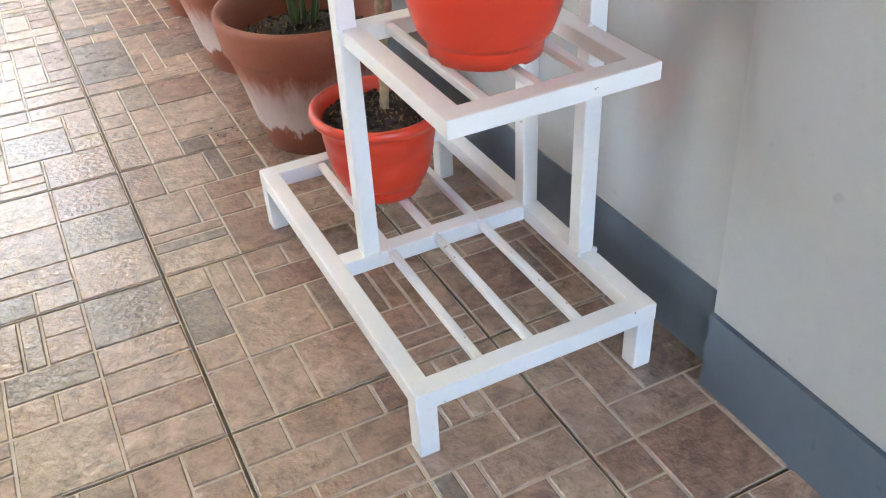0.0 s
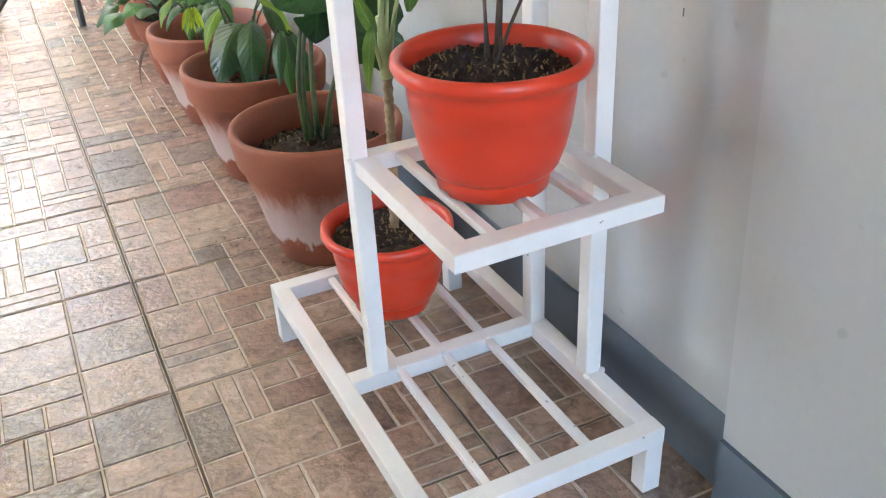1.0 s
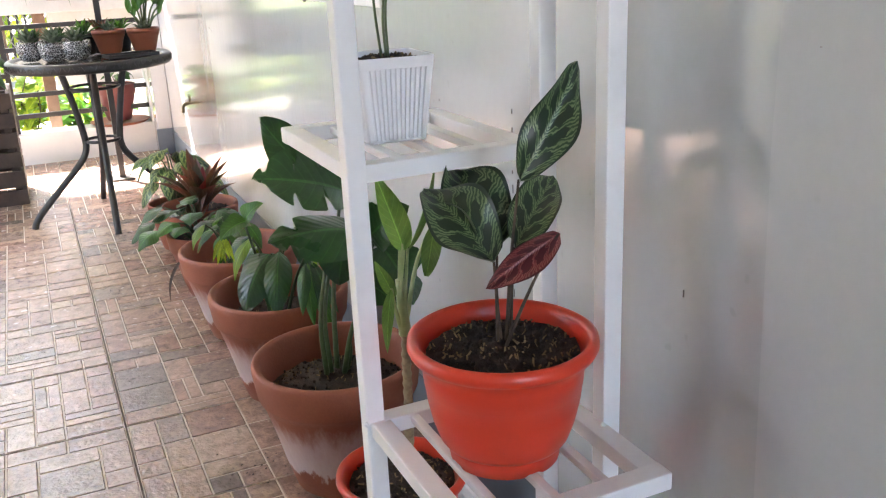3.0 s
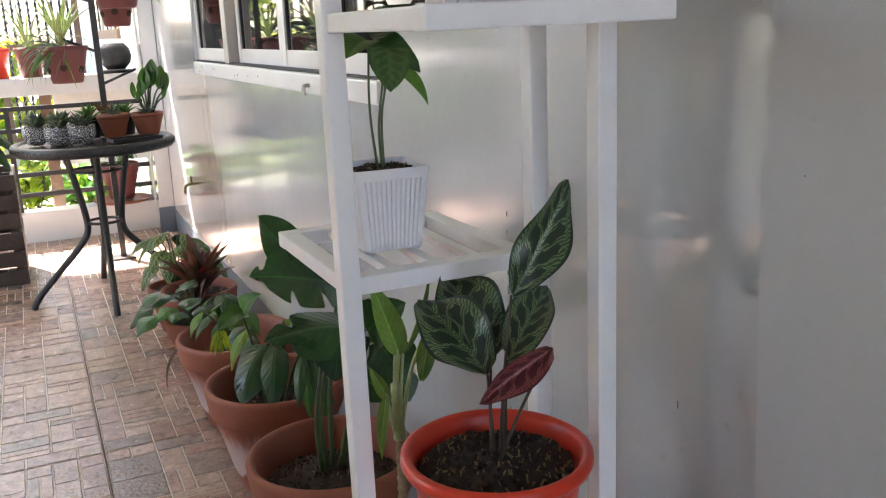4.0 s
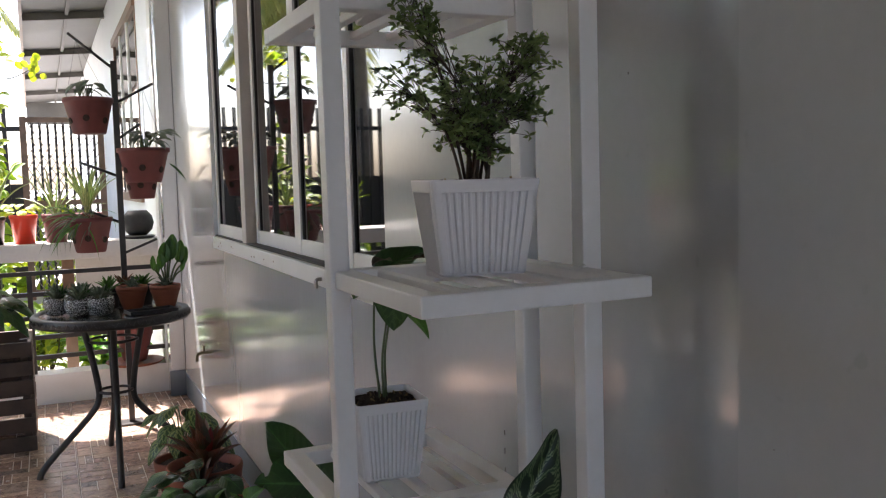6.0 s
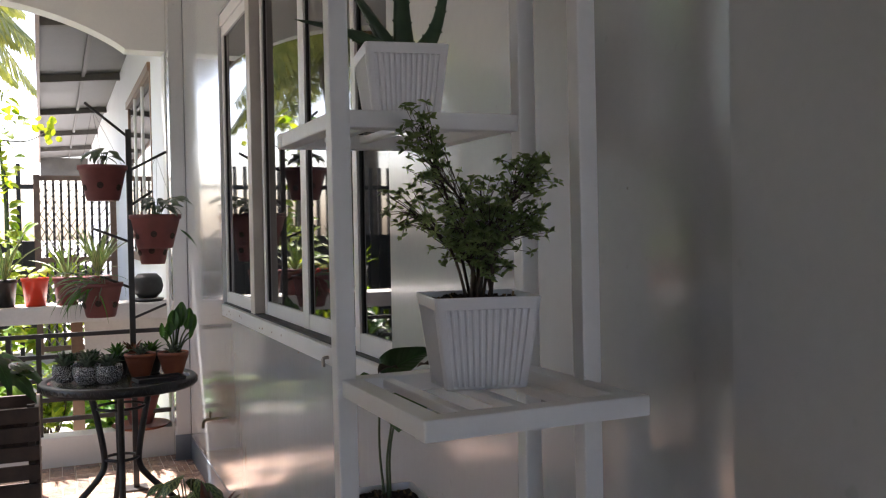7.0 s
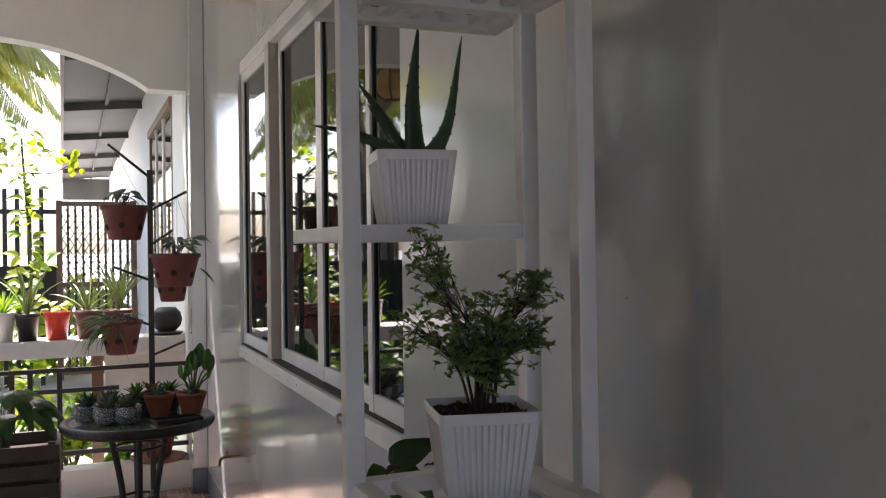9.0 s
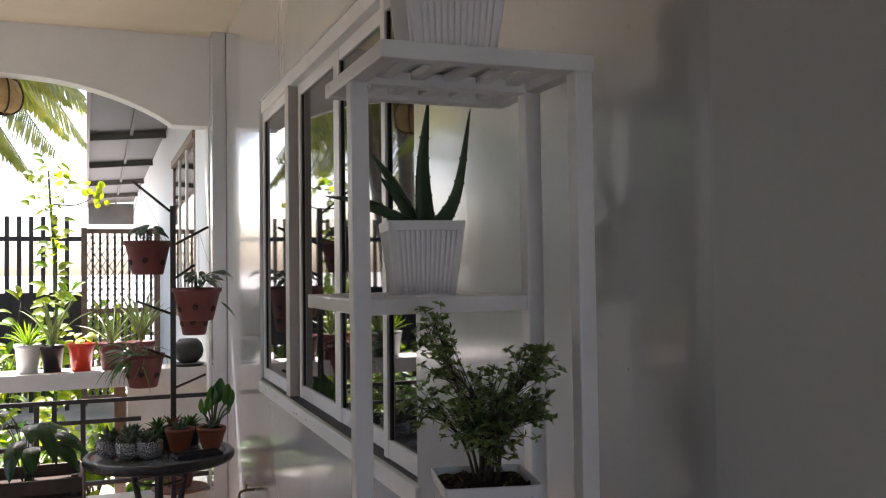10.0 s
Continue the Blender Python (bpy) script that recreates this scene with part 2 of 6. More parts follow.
OVAL = lambda s: math.sin(math.pi * min(1, s * 0.94 + 0.03)) ** 0.7
LANCE = lambda s: (math.sin(math.pi * s ** 0.75)) ** 0.9 * 0.98 + 0.02
STRAP = lambda s: min(1, 0.35 + 3 * s) * (1 - s ** 3) ** 0.8
HEART = lambda s: (1 - s) ** 0.75 * (1 + 0.9 * s) * min(1, 0.55 + 5 * s)
EGG = lambda s: math.sin(math.pi * s ** 0.85) ** 0.6 * (1 - 0.2 * s ** 4) + 0.01
SPIKE = lambda s: (1 - s) ** 0.8


def leaf(bm, base, tip, width, face, shape=OVAL, droop=0.0, fold=0.15, wave=0.0, n=9, m=4, cuts=0, seed=0, deep=0.38, sharp=1):
    """A blade from base to tip, its upper side towards face; droop bows it up in the middle (in lengths); cuts notch the margin."""
    uv = bm.loops.layers.uv.verify()
    base, tip = Vector(base), Vector(tip)
    y = tip - base
    length = y.length
    y = y.normalized()
    z = Vector(face)
    z = (z - y * z.dot(y)).normalized()
    x = y.cross(z)
    rng = random.Random(seed)
    ph = rng.random() * 6
    rows, coords = [], {}
    for k in range(n + 1):
        s = k / n
        h = shape(s) * width / 2
        centre = base + y * (length * s) + z * (droop * length * 4 * s * (1 - s))
        row = []
        for j in range(-m, m + 1):
            u = j / m
            hh = h
            if cuts and abs(u) > 0.45:
                hh *= 1 - deep * max(0, math.sin(s * cuts * math.pi + (0.6 if u > 0 else 0))) ** sharp * (abs(u) - 0.45) / 0.55
            p = centre + x * (u * hh) + z * (fold * abs(u) * hh * 2 + wave * width * math.sin(s * 9 + ph + (2 if u > 0 else 0)) * u * u)
            v = bm.verts.new(p)
            coords[v] = (0.5 + u / 2, s)
            row.append(v)
        rows.append(row)
    for a, b in zip(rows, rows[1:]):
        for j in range(2 * m):
            f = bm.faces.new((a[j], a[j + 1], b[j + 1], b[j]))
            f.smooth = True
            for lp in f.loops:
                lp[uv].uv = coords[lp.vert]
    return bm


# ---- structure ----
WX, NX = 0.33, 0.30          # faces of the window wall and of the thicker wall nearer by
HEAD, SILL = 2.06, 0.845     # window opening
W0, W1 = 0.735, 2.74         # window opening along the wall
END = 3.93                   # inner face of the arched end wall
CEILING = 2.62
SIDE = -2.05                 # inner face of the open street side


def plain(name, bm, material, label, category, kind="structure"):
    return tagged(part(name, bm, material), label, category, kind=kind)


# window wall in four blocks round the opening
bm = B()
box(bm, WX, WX + 0.16, -0.33, W0, 0.112, CEILING)
box(bm, WX, WX + 0.16, W1, 4.25, 0.112, CEILING)
box(bm, WX, WX + 0.16, W0, W1, HEAD, CEILING)
box(bm, WX, WX + 0.16, W0, W1, 0.112, SILL)
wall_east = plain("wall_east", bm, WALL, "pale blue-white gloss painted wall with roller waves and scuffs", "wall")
part("painted_band", box(B(), WX - 0.003, WX + 0.16, -0.33, 4.25, -0.01, 0.112), BAND, wall_east, "slate blue painted skirting band")
bm = box(B(), NX, NX + 0.2, -3.84, -0.298, 0.75, CEILING)
low = box(B(), NX, NX + 0.2, -3.84, -0.298, 0.112, 0.75)
for v in low.verts:
    if v.co.y > -1 and v.co.z < 0.5:
        v.co.y = -0.322
me_low = bpy.data.meshes.new("wall_foot")
low.to_mesh(me_low)
low.free()
bm.from_mesh(me_low)
bpy.data.meshes.remove(me_low)
bmesh.ops.remove_doubles(bm, verts=bm.verts, dist=0.0001)
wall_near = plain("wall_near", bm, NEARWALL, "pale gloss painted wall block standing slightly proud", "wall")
part("painted_band", box(B(), NX - 0.003, NX + 0.2, -3.84, -0.320, -0.01, 0.108), BAND, wall_near, "slate blue painted skirting band")
# hairline crack and drip marks in the paint
bm = B()
for y, z0, z1 in ((0.235, 0.30, 0.62), (-0.155, 0.552, 0.562), (0.235, 0.64, 0.72)):
    z = z0
    while z < z1:
        step = random.uniform(0.012, 0.035)
        box(bm, WX - 0.0016, WX + 0.002, y - 0.0002, y + 0.0002, z, min(z1, z + step * 0.4))
        z += step * 0.4 + random.uniform(0.006, 0.022)
part("paint_crack", bm, mat("grimy_crack", (0.16, 0.15, 0.14), (0.26, 0.25, 0.24), 60.0, 0.8, 0.2, 200.0), wall_east, "thin dark broken vertical crack")
bm = B()
for k in range(7):
    y, z = random.uniform(-0.25, 0.6), random.uniform(0.3, 1.9)
    box(bm, WX - 0.0014, WX + 0.001, y, y + random.uniform(0.0006, 0.0015), z, z + random.uniform(0.001, 0.003))
for k in range(3):
    y, z = random.uniform(-0.75, -0.33), random.uniform(0.15, 1.3)
    box(bm, NX - 0.0014, NX + 0.001, y, y + random.uniform(0.0006, 0.002), z, z + random.uniform(0.0006, 0.0015))
part("paint_chips", bm, mat("chipped_grey", (0.26, 0.25, 0.24), (0.38, 0.37, 0.36), 40.0, 0.8, 0.2, 200.0), wall_east, "small grey chips and scratches")

# Carried past the arch, out of view, to cut the sun patch on the floor.
bm = box(B(), SIDE - 0.2, WX + 0.5, -4.0, END + 0.45, CEILING, CEILING + 0.15)
plain("ceiling", bm, CEIL, "plain cream painted porch ceiling with an unseen overhang added for shade", "ceiling")


def arched_wall(name, along, a0, a1, face, thick, openings, label):
    """A wall with flat-shouldered arches. along: 'x' or 'y'. openings: (start, end, foot, spring, crown, shoulder)."""
    bm = B()

    def put(u, v, w):
        return (u, w, v) if along == "x" else (w, u, v)

    def prism(poly):
        front = [bm.verts.new(put(u, v, face)) for u, v in poly]
        back = [bm.verts.new(put(u, v, face + thick)) for u, v in poly]
        bm.faces.new(front), bm.faces.new(back[::-1])
        for k in range(len(poly)):
            j = (k + 1) % len(poly)
            bm.faces.new((front[j], front[k], back[k], back[j]))

    at = a0
    for u0, u1, foot, spring, crown, shoulder in openings:
        if u0 > at:
            prism([(at, 0), (u0, 0), (u0, CEILING), (at, CEILING)])
        prism([(u0, 0), (u1, 0), (u1, foot), (u0, foot)])
        c0, c1, n = u0 + shoulder, u1 - shoulder, 28
        curve = [(u0, spring)] if shoulder else []
        curve += [((c0 + c1) / 2 - (c1 - c0) / 2 * math.cos(math.pi * k / n), spring + (crown - spring) * math.sin(math.pi * k / n) ** 1.75) for k in range(n + 1)]
        curve += [(u1, spring)] if shoulder else []
        for (p, q) in zip(curve, curve[1:]):
            prism([p, q, (q[0], CEILING), (p[0], CEILING)])
        at = u1
    if at < a1:
        prism([(at, 0), (a1, 0), (a1, CEILING), (at, CEILING)])
    bmesh.ops.recalc_face_normals(bm, faces=bm.faces)
    return plain(name, bm, ARCH, label, "wall")


arched_wall("wall_north", "x", SIDE - 0.2, WX, END, 0.14, [(-1.75, 0.250, 0.15, 2.13, 2.355, 0.19)], "white end wall with a wide flat arch over a low sill")
# End wall added out of view; its doorway is placed to light the stand.
arched_wall("wall_south", "x", SIDE - 0.2, NX + 0.2, -3.7, -0.14, [(-0.70, 0.24, 0.05, 1.9, 2.15, 0.1)], "unseen white end wall, its arched doorway sized to light the stand")
# Side wall out of view; arch sizes shape the light on wall and floor.
arched_wall("wall_west", "y", -3.84, END, SIDE - 0.14, 0.14, [(0.85, 1.55, 0.15, 1.55, 1.75, 0.12), (1.95, 3.75, 0.15, 2.28, 2.52, 0.15)], "unseen white street-side wall, its arches over a low sill sized for the light")
bm = box(B(), 0.256, WX - 0.001, 3.80, END - 0.001, 0.0, CEILING - 0.001, 0.004)
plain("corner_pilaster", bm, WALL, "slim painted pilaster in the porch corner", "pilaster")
bm = box(B(), 0.249, WX - 0.002, 3.79, 3.80, 0.0, 0.13)
plain("pilaster_band", bm, BAND, "slate blue painted foot of the pilaster", "band")


# ---- window ----
win = thing("window_1", (0, 0, 0), "white sliding window with dark tinted glass in a recessed opening", "window", kind="structure")
FX = 0.345
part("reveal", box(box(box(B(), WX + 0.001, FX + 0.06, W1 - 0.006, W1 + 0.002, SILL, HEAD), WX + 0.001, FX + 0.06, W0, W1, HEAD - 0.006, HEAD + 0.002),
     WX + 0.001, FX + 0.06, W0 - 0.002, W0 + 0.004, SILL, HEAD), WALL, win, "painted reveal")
part("window_sill", box(B(), WX - 0.013, FX + 0.04, W0 - 0.02, W1 - 0.03, SILL - 0.010, SILL + 0.036, 0.004), FRAME, win, "white painted projecting sill with rust spots")
part("frame_head", box(B(), FX - 0.008, FX + 0.05, W0, W1, HEAD - 0.055, HEAD - 0.006, 0.003), FRAME, win)
part("frame_foot", box(B(), FX - 0.012, FX + 0.05, W0, W1, SILL + 0.036, SILL + 0.0415, 0.001), RUBBER, win)
# sashes: fixed, sliding pair, fixed
SASH = [(2.19, 2.73, FX), (1.555, 2.105, FX + 0.022), (1.03, 1.553, FX + 0.022), (0.70, 1.02, FX)]
for y0, y1, x in SASH:
    z0, z1, t = SILL + 0.041, HEAD - 0.05, 0.05
    sash = part("sash", box(box(B(), x, x + 0.02, y0, y1, z0, z0 + 0.044, 0.002), x, x + 0.02, y0, y1, z1 - 0.045, z1, 0.002), FRAME, win)
    part("stile", box(B(), x - 0.002, x + 0.022, y0 - 0.001, y0 + 0.032, z0 - 0.001, z1 + 0.001, 0.002), FRAME, sash)
    part("stile", box(B(), x - 0.002, x + 0.022, y1 - 0.032, y1 + 0.001, z0 - 0.001, z1 + 0.001, 0.002), FRAME, sash)
    part("pane", box(B(), x + 0.008, x + 0.013, y0 + 0.03, y1 - 0.03, z0 + 0.042, z1 - 0.043), GLASS, sash, "dark tinted reflecting glass")
    part("seal", box(B(), x + 0.004, x + 0.016, y1 - 0.040, y1 - 0.031, z0 + 0.042, z1 - 0.043), RUBBER, sash)
part("mullion", box(B(), FX - 0.012, FX + 0.03, 2.125, 2.192, SILL + 0.03, HEAD - 0.05, 0.003), mat("grey_white_mullion", (0.5, 0.47, 0.43), (0.6, 0.57, 0.53), 8.0, 0.45, 0.05, 150.0), win)
bm = B()
for k in range(14):
    y = random.uniform(W0, W1 - 0.06)
    box(bm, WX - 0.0142, WX - 0.0125, y, y + random.uniform(0.003, 0.008), (zr := random.uniform(SILL - 0.016, SILL + 0.02)), zr + random.uniform(0.002, 0.006))
part("rust_spots", bm, mat("rust", (0.20, 0.10, 0.05), (0.36, 0.22, 0.13), 60.0, 0.85, 0.2, 200.0), win, "brown rust spots on the sill")
bm = B()
tube(bm, arc([(WX - 0.008, 1.16, SILL + 0.01), (WX - 0.026, 1.16, SILL + 0.008), (WX - 0.026, 1.16, SILL - 0.012)], 4), 0.005, seg=6)
part("window_catch", bm, mat("catch_metal", (0.3, 0.28, 0.25), (0.45, 0.42, 0.38), 40.0, 0.4, 0.1, 200.0, metal=0.7), win)
# Dark sheet put in for the unlit room; no blind hangs here.
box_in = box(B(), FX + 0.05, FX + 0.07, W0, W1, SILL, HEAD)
part("blind", box_in, mat("dark_room_black", (0.03, 0.03, 0.035), (0.05, 0.05, 0.055), 3.0, 0.9, 0.1, 50.0), win, "dark sheet standing for the unlit room behind the glass")


# ---- plant stand ----
stand = thing("plant_stand", pose(0, 0, 0, 0, -0.36, 0), "white painted steel tiered plant stand with open slatted shelves", "plant stand")
T = 0.025


def bar(x0, x1, y0, y1, z0, z1, name="beam", parent=None):
    return part(name, box(B(), x0, x1, y0, y1, z0, z1, 0.0022), ENAMEL, parent or stand)


H = 0.0205                   # height of the shelf rails


def shelf(x0, x1, y0, y1, top, slats, name="shelf", slat_w=0.011, H=H):
    """A welded frame with flat slats running along the wall."""
    fr = part(name, box(B(), x0, x1, y0, y0 + T, top - H, top, 0.0022), ENAMEL, stand)
    bar(x0, x1, y1 - T, y1, top - H, top, "rail", fr)
    bar(x0 + 0.0006, x0 + T, y0 + T - 0.002, y1 - T + 0.002, top - H + 0.0006, top - 0.0006, "rail", fr)
    bar(x1 - T, x1 - 0.0006, y0 + T - 0.002, y1 - T + 0.002, top - H + 0.0006, top - 0.0006, "rail", fr)
    for x in slats:
        bar(x - slat_w / 2, x + slat_w / 2, y0 + T - 0.003, y1 - T + 0.003, top - 0.013, top - 0.003, "slat", fr)
    return fr


BASE = 0.096
SH2, SH3, SH4, SH5, TOP = 0.404, 0.714, 0.9955, 1.303, 1.594
base = shelf(-0.052, 0.267, -0.264, 0.292, BASE, (0.040, 0.107, 0.174), "base_frame", H=T)
bar(-0.028, 0.243, 0.0, T, BASE - T + 0.001, BASE - 0.001, "cross_beam", base)
for x in (-0.0515, 0.2415):
    for y in (-0.2635, 0.2665):
        part("leg", box(B(), x, x + T, y, y + T, 0.0, BASE - T + 0.001, 0.002), ENAMEL, stand)
for x, y in ((0.0, 0.0), (0.2405, 0.0), (0.2405, -0.136)):
    part("post", box(B(), x + 0.001, x + 0.024, y + 0.001, y + 0.024, BASE - 0.002, TOP - H + 0.002, 0.0022), ENAMEL, stand)
shelf(0.006, 0.2475, -0.252, 0.024, SH2, (0.062, 0.122, 0.182))
shelf(0.006, 0.2415, 0.0035, 0.288, SH3, (0.075, 0.128, 0.182), slat_w=0.014)
shelf(0.006, 0.2475, -0.246, 0.024, SH4, (0.062, 0.122, 0.182), slat_w=0.014)
shelf(0.006, 0.2415, 0.0035, 0.288, SH5, (0.075, 0.128, 0.182), slat_w=0.014)
shelf(-0.002, 0.2665, -0.138, 0.125, TOP, (0.045, 0.09, 0.135, 0.18, 0.222), slat_w=0.02)
bar(0.02, 0.245, 0.0, T, TOP - H - 0.001, TOP - 0.004, "cross_beam")
# weld blobs and chipped paint
for x, y, z in ((0.2405, -0.136, BASE), (0.2655, -0.136, BASE), (0.2405, 0.0, BASE), (0.025, 0.0, BASE), (0.0, 0.0, SH2), (0.2405, -0.136, SH2), (0.2405, -0.136, SH4),
                (0.104, 0.001, BASE), (0.171, 0.001, BASE), (0.037, 0.001, BASE), (0.025, 0.0, TOP - T), (0.245, -0.138, TOP - T)):
    bm = B()
    bmesh.ops.create_icosphere(bm, subdivisions=2, radius=random.uniform(0.003, 0.0045), matrix=Matrix.Translation((x, y, z)))
    part("weld_bead", smooth(bm), ENAMEL, stand)
bm = B()
for k in range(5):
    x, y = random.choice([(random.uniform(-0.05, 0.265), -0.2645), (random.uniform(0.0, 0.245), -0.2525)])
    z = BASE if y < -0.26 else SH2
    w = random.uniform(0.0006, 0.0015)
    zz = z - random.uniform(0.001, 0.024)
    box(bm, x, x + w, y - 0.0006, y + 0.001, zz, zz + random.uniform(0.0006, 0.0016))
for k in range(7):
    x, y = random.choice((0.040, 0.107, 0.174)) + random.uniform(-0.005, 0.003), random.uniform(-0.24, 0.0)
    box(bm, x, x + 0.0014, y, y + random.uniform(0.001, 0.004), BASE - 0.004, BASE - 0.0024)
tagged(part("chipped_spots", bm, mat("bare_steel", (0.26, 0.21, 0.17), (0.42, 0.36, 0.3), 60.0, 0.6, 0.2, 200.0), stand, "small chips down to brown steel"), kind="stuff")


# ---- pots ----
def soil(parent, r, z, mound=0.01, hulls=60, seed=0, square=False):
    """A lumpy disc of soil with crumbs and pale flakes."""
    rng = random.Random(seed)
    bm = B()
    n = 14
    rings = []
    for k in range(n + 1):
        rr = r * k / n
        ring = []
        for j in range(40):
            a = 2 * math.pi * j / 40
            q = Vector((rr * math.cos(a), rr * math.sin(a), 0))
            if square:
                f = 1 / max(abs(math.cos(a)), abs(math.sin(a)))
                q = Vector((q.x * f, q.y * f, 0))
            q.z = z + mound * (1 - (k / n) ** 2) + 0.006 * noise.noise(q * 70 + Vector((seed, 0, 0))) + 0.004 * noise.noise(q * 200)
            ring.append(bm.verts.new(q))
        rings.append(ring)
    for a, b in zip(rings, rings[1:]):
        for j in range(40):
            bm.faces.new((a[j], a[(j + 1) % 40], b[(j + 1) % 40], b[j]))
    bed = part("soil", smooth(bm), SOIL, parent, "dark crumbly potting soil")
    crumbs, flakes = B(), B()
    for k in range(hulls * 3):
        a, rr = rng.random() * 6.283, r * 0.97 * math.sqrt(rng.random())
        q = Vector((rr * math.cos(a), rr * math.sin(a), 0))
        zz = z + mound * (1 - (rr / r) ** 2) + 0.006 * noise.noise(q * 70 + Vector((seed, 0, 0)))
        m = Matrix.Translation((q.x, q.y, zz + 0.001)) @ Euler((rng.random() * 6, rng.random() * 6, rng.random() * 6)).to_matrix().to_4x4()
        if k % 3:
            s = rng.uniform(0.0018, 0.0045)
            bmesh.ops.create_icosphere(crumbs, subdivisions=1, radius=1, matrix=m @ Matrix.Diagonal((s, s * rng.uniform(0.5, 1), s * 0.7, 1)))
        else:
            box(flakes, -0.0035, 0.0035, -0.0009, 0.0009, -0.0005, 0.0005, m=m @ Matrix.Scale(rng.uniform(0.7, 1.3), 4))
    tagged(part("soil_crumbs", crumbs, SOIL, bed), kind="stuff")
    tagged(part("hull_flakes", flakes, HULL, bed, "pale rice hull flakes"), kind="stuff")
    return bed


def red_pot(at, size, label, turn=0):
    """Orange-red plastic pot with a rolled rim, two rings and a stepped foot with slots."""
    p = thing("plastic_pot", Matrix.Translation(at) @ pose(0, 0, 0, 0, 0, turn), label, "plant pot", "orange-red plastic pots")
    s = size
    body = [(0, 0.004), (0.058, 0.004), (0.060, 0.0), (0.063, 0.001), (0.0655, 0.018), (0.0662, 0.020), (0.070, 0.021), (0.0745, 0.027), (0.0815, 0.046), (0.0866, 0.068), (0.0892, 0.088), (0.0897, 0.0885),
            (0.0902, 0.095), (0.0906, 0.0955), (0.0915, 0.108), (0.0920, 0.120), (0.096, 0.121), (0.1045, 0.124), (0.1075, 0.130), (0.1065, 0.137), (0.1010, 0.140), (0.0965, 0.1375), (0.0935, 0.133), (0.090, 0.118), (0.088, 0.09), (0.08, 0.06), (0.0, 0.05)]
    bm = lathe(B(), [(r * s * 0.95, z * s * 1.02) for r, z in body], 64)
    for v in bm.verts:
        a = math.atan2(v.co.y, v.co.x)
        if v.co.z < 0.012 * s and math.sin(4 * a) > 0.9:
            v.co.z += 0.003 * s
    part("pot_body", smooth(bm), RED, p)
    soil(p, 0.082 * s, 0.122 * s, 0.006, 150, int(s * 100))
    return p


def clay_pot(at, r, h, label, material=None, group="terracotta pots in a row", rim=0.26, name="terracotta_pot", earth=0.8, hulls=60, seed=1, mound=0.02, hole=0.0):
    """Tapered clay pot with a rounded collar."""
    p = thing(name, at, label, "plant pot", group)
    rb = r * 0.60
    rt = r * 0.97
    c = h * (1 - rim)
    k = lambda t: rb + (rt - rb) * t
    prof = [(0, 0.004), (rb * 0.94, 0.0), (rb, 0.004), (k(0.25), h * 0.2), (k(0.55), h * 0.48), (k(0.80), c * 0.92), (k(0.86), c - 0.004), (r * 0.945, c), (r * 0.962, c + 0.006), (r * 0.985, h * 0.88),
            (r, h - 0.014), (r * 1.0, h - 0.006), (r * 0.985, h), (r * 0.945, h + 0.001), (r * 0.90, h - 0.006), (r * 0.885, h - 0.03), (r * 0.84, c), (r * 0.72, h * 0.45), (0, h * 0.4)]
    b = part("pot_body", smooth(lathe(B(), prof, 64, wobble=0.004)), material or CLAY, p)
    if hole:
        part("drain_hole", smooth(lathe(B(), [(0, 0.002), (0.006, 0.001), (0.0075, -0.001)], 14)), SOIL, b,
             at=Matrix.Translation((rb * 1.03 * math.cos(hole), rb * 1.03 * math.sin(hole), 0.024)) @ Vector((math.cos(hole), math.sin(hole), -0.25)).to_track_quat("Z", "Y").to_matrix().to_4x4())
    if earth:
        soil(p, r * (0.74 + 0.14 * earth), h * earth, mound, hulls, seed)
    return p


def square_pot(at, turn, w, h, label, earth=True, seed=3):
    """Tapered square white plastic pot with fluted sides and a plain rim."""
    p = thing("square_pot", Matrix.Translation(at) @ pose(0, 0, 0, 0, 0, turn), label, "plant pot", "white fluted square pots")
    bm = B()
    ribs = 12
    way = [(-1, 0), (-0.96, 0), (-0.90, 0), (-0.84, 0)]
    for k in range(ribs):
        a = -0.82 + 1.64 * k / ribs
        d = 1.64 / ribs
        way += [(a + d * 0.04, 0), (a + d * 0.20, 1), (a + d * 0.62, 1), (a + d * 0.80, 0)]
    way += [(0.84, 0), (0.90, 0), (0.96, 0)]

    def ring(z, half, flute, round_=0.006):
        out = []
        for side in range(4):
            for u, deep in way:
                corner = max(0, abs(u) - 0.92) / 0.08
                q = Vector((u * half * (1 - 0.02 * corner), flute * deep - half + round_ * 0.5 * corner ** 2, z))
                q.rotate(Euler((0, 0, side * math.pi / 2)))
                out.append(bm.verts.new(q))
        return out

    half = w / 2
    small = half * 0.775
    prof = [(0.0, small * 0.97, 0), (0.002, small, 0.0), (0.004, small, 0.002), (h * 0.45, small + (half - small) * 0.45, 0.0030), (h * 0.86, small + (half - small) * 0.86, 0.0030), (h * 0.872, small + (half - small) * 0.885, 0.0),
            (h * 0.985, half, 0), (h, half * 0.99, 0), (h, half * 0.965, 0), (h * 0.9, half * 0.935, 0), (h * 0.5, half * 0.8, 0)]
    rings = [ring(z, q, f) for z, q, f in prof]
    for a, b in zip(rings, rings[1:]):
        for k in range(len(a)):
            bm.faces.new((a[k], a[(k + 1) % len(a)], b[(k + 1) % len(a)], b[k]))
    bm.faces.new(rings[0][::-1])
    part("pot_body", bm, WHITEP, p)
    if earth:
        soil(p, half * 0.92, h * 0.9, 0.006, 40, seed, square=True)
    return p


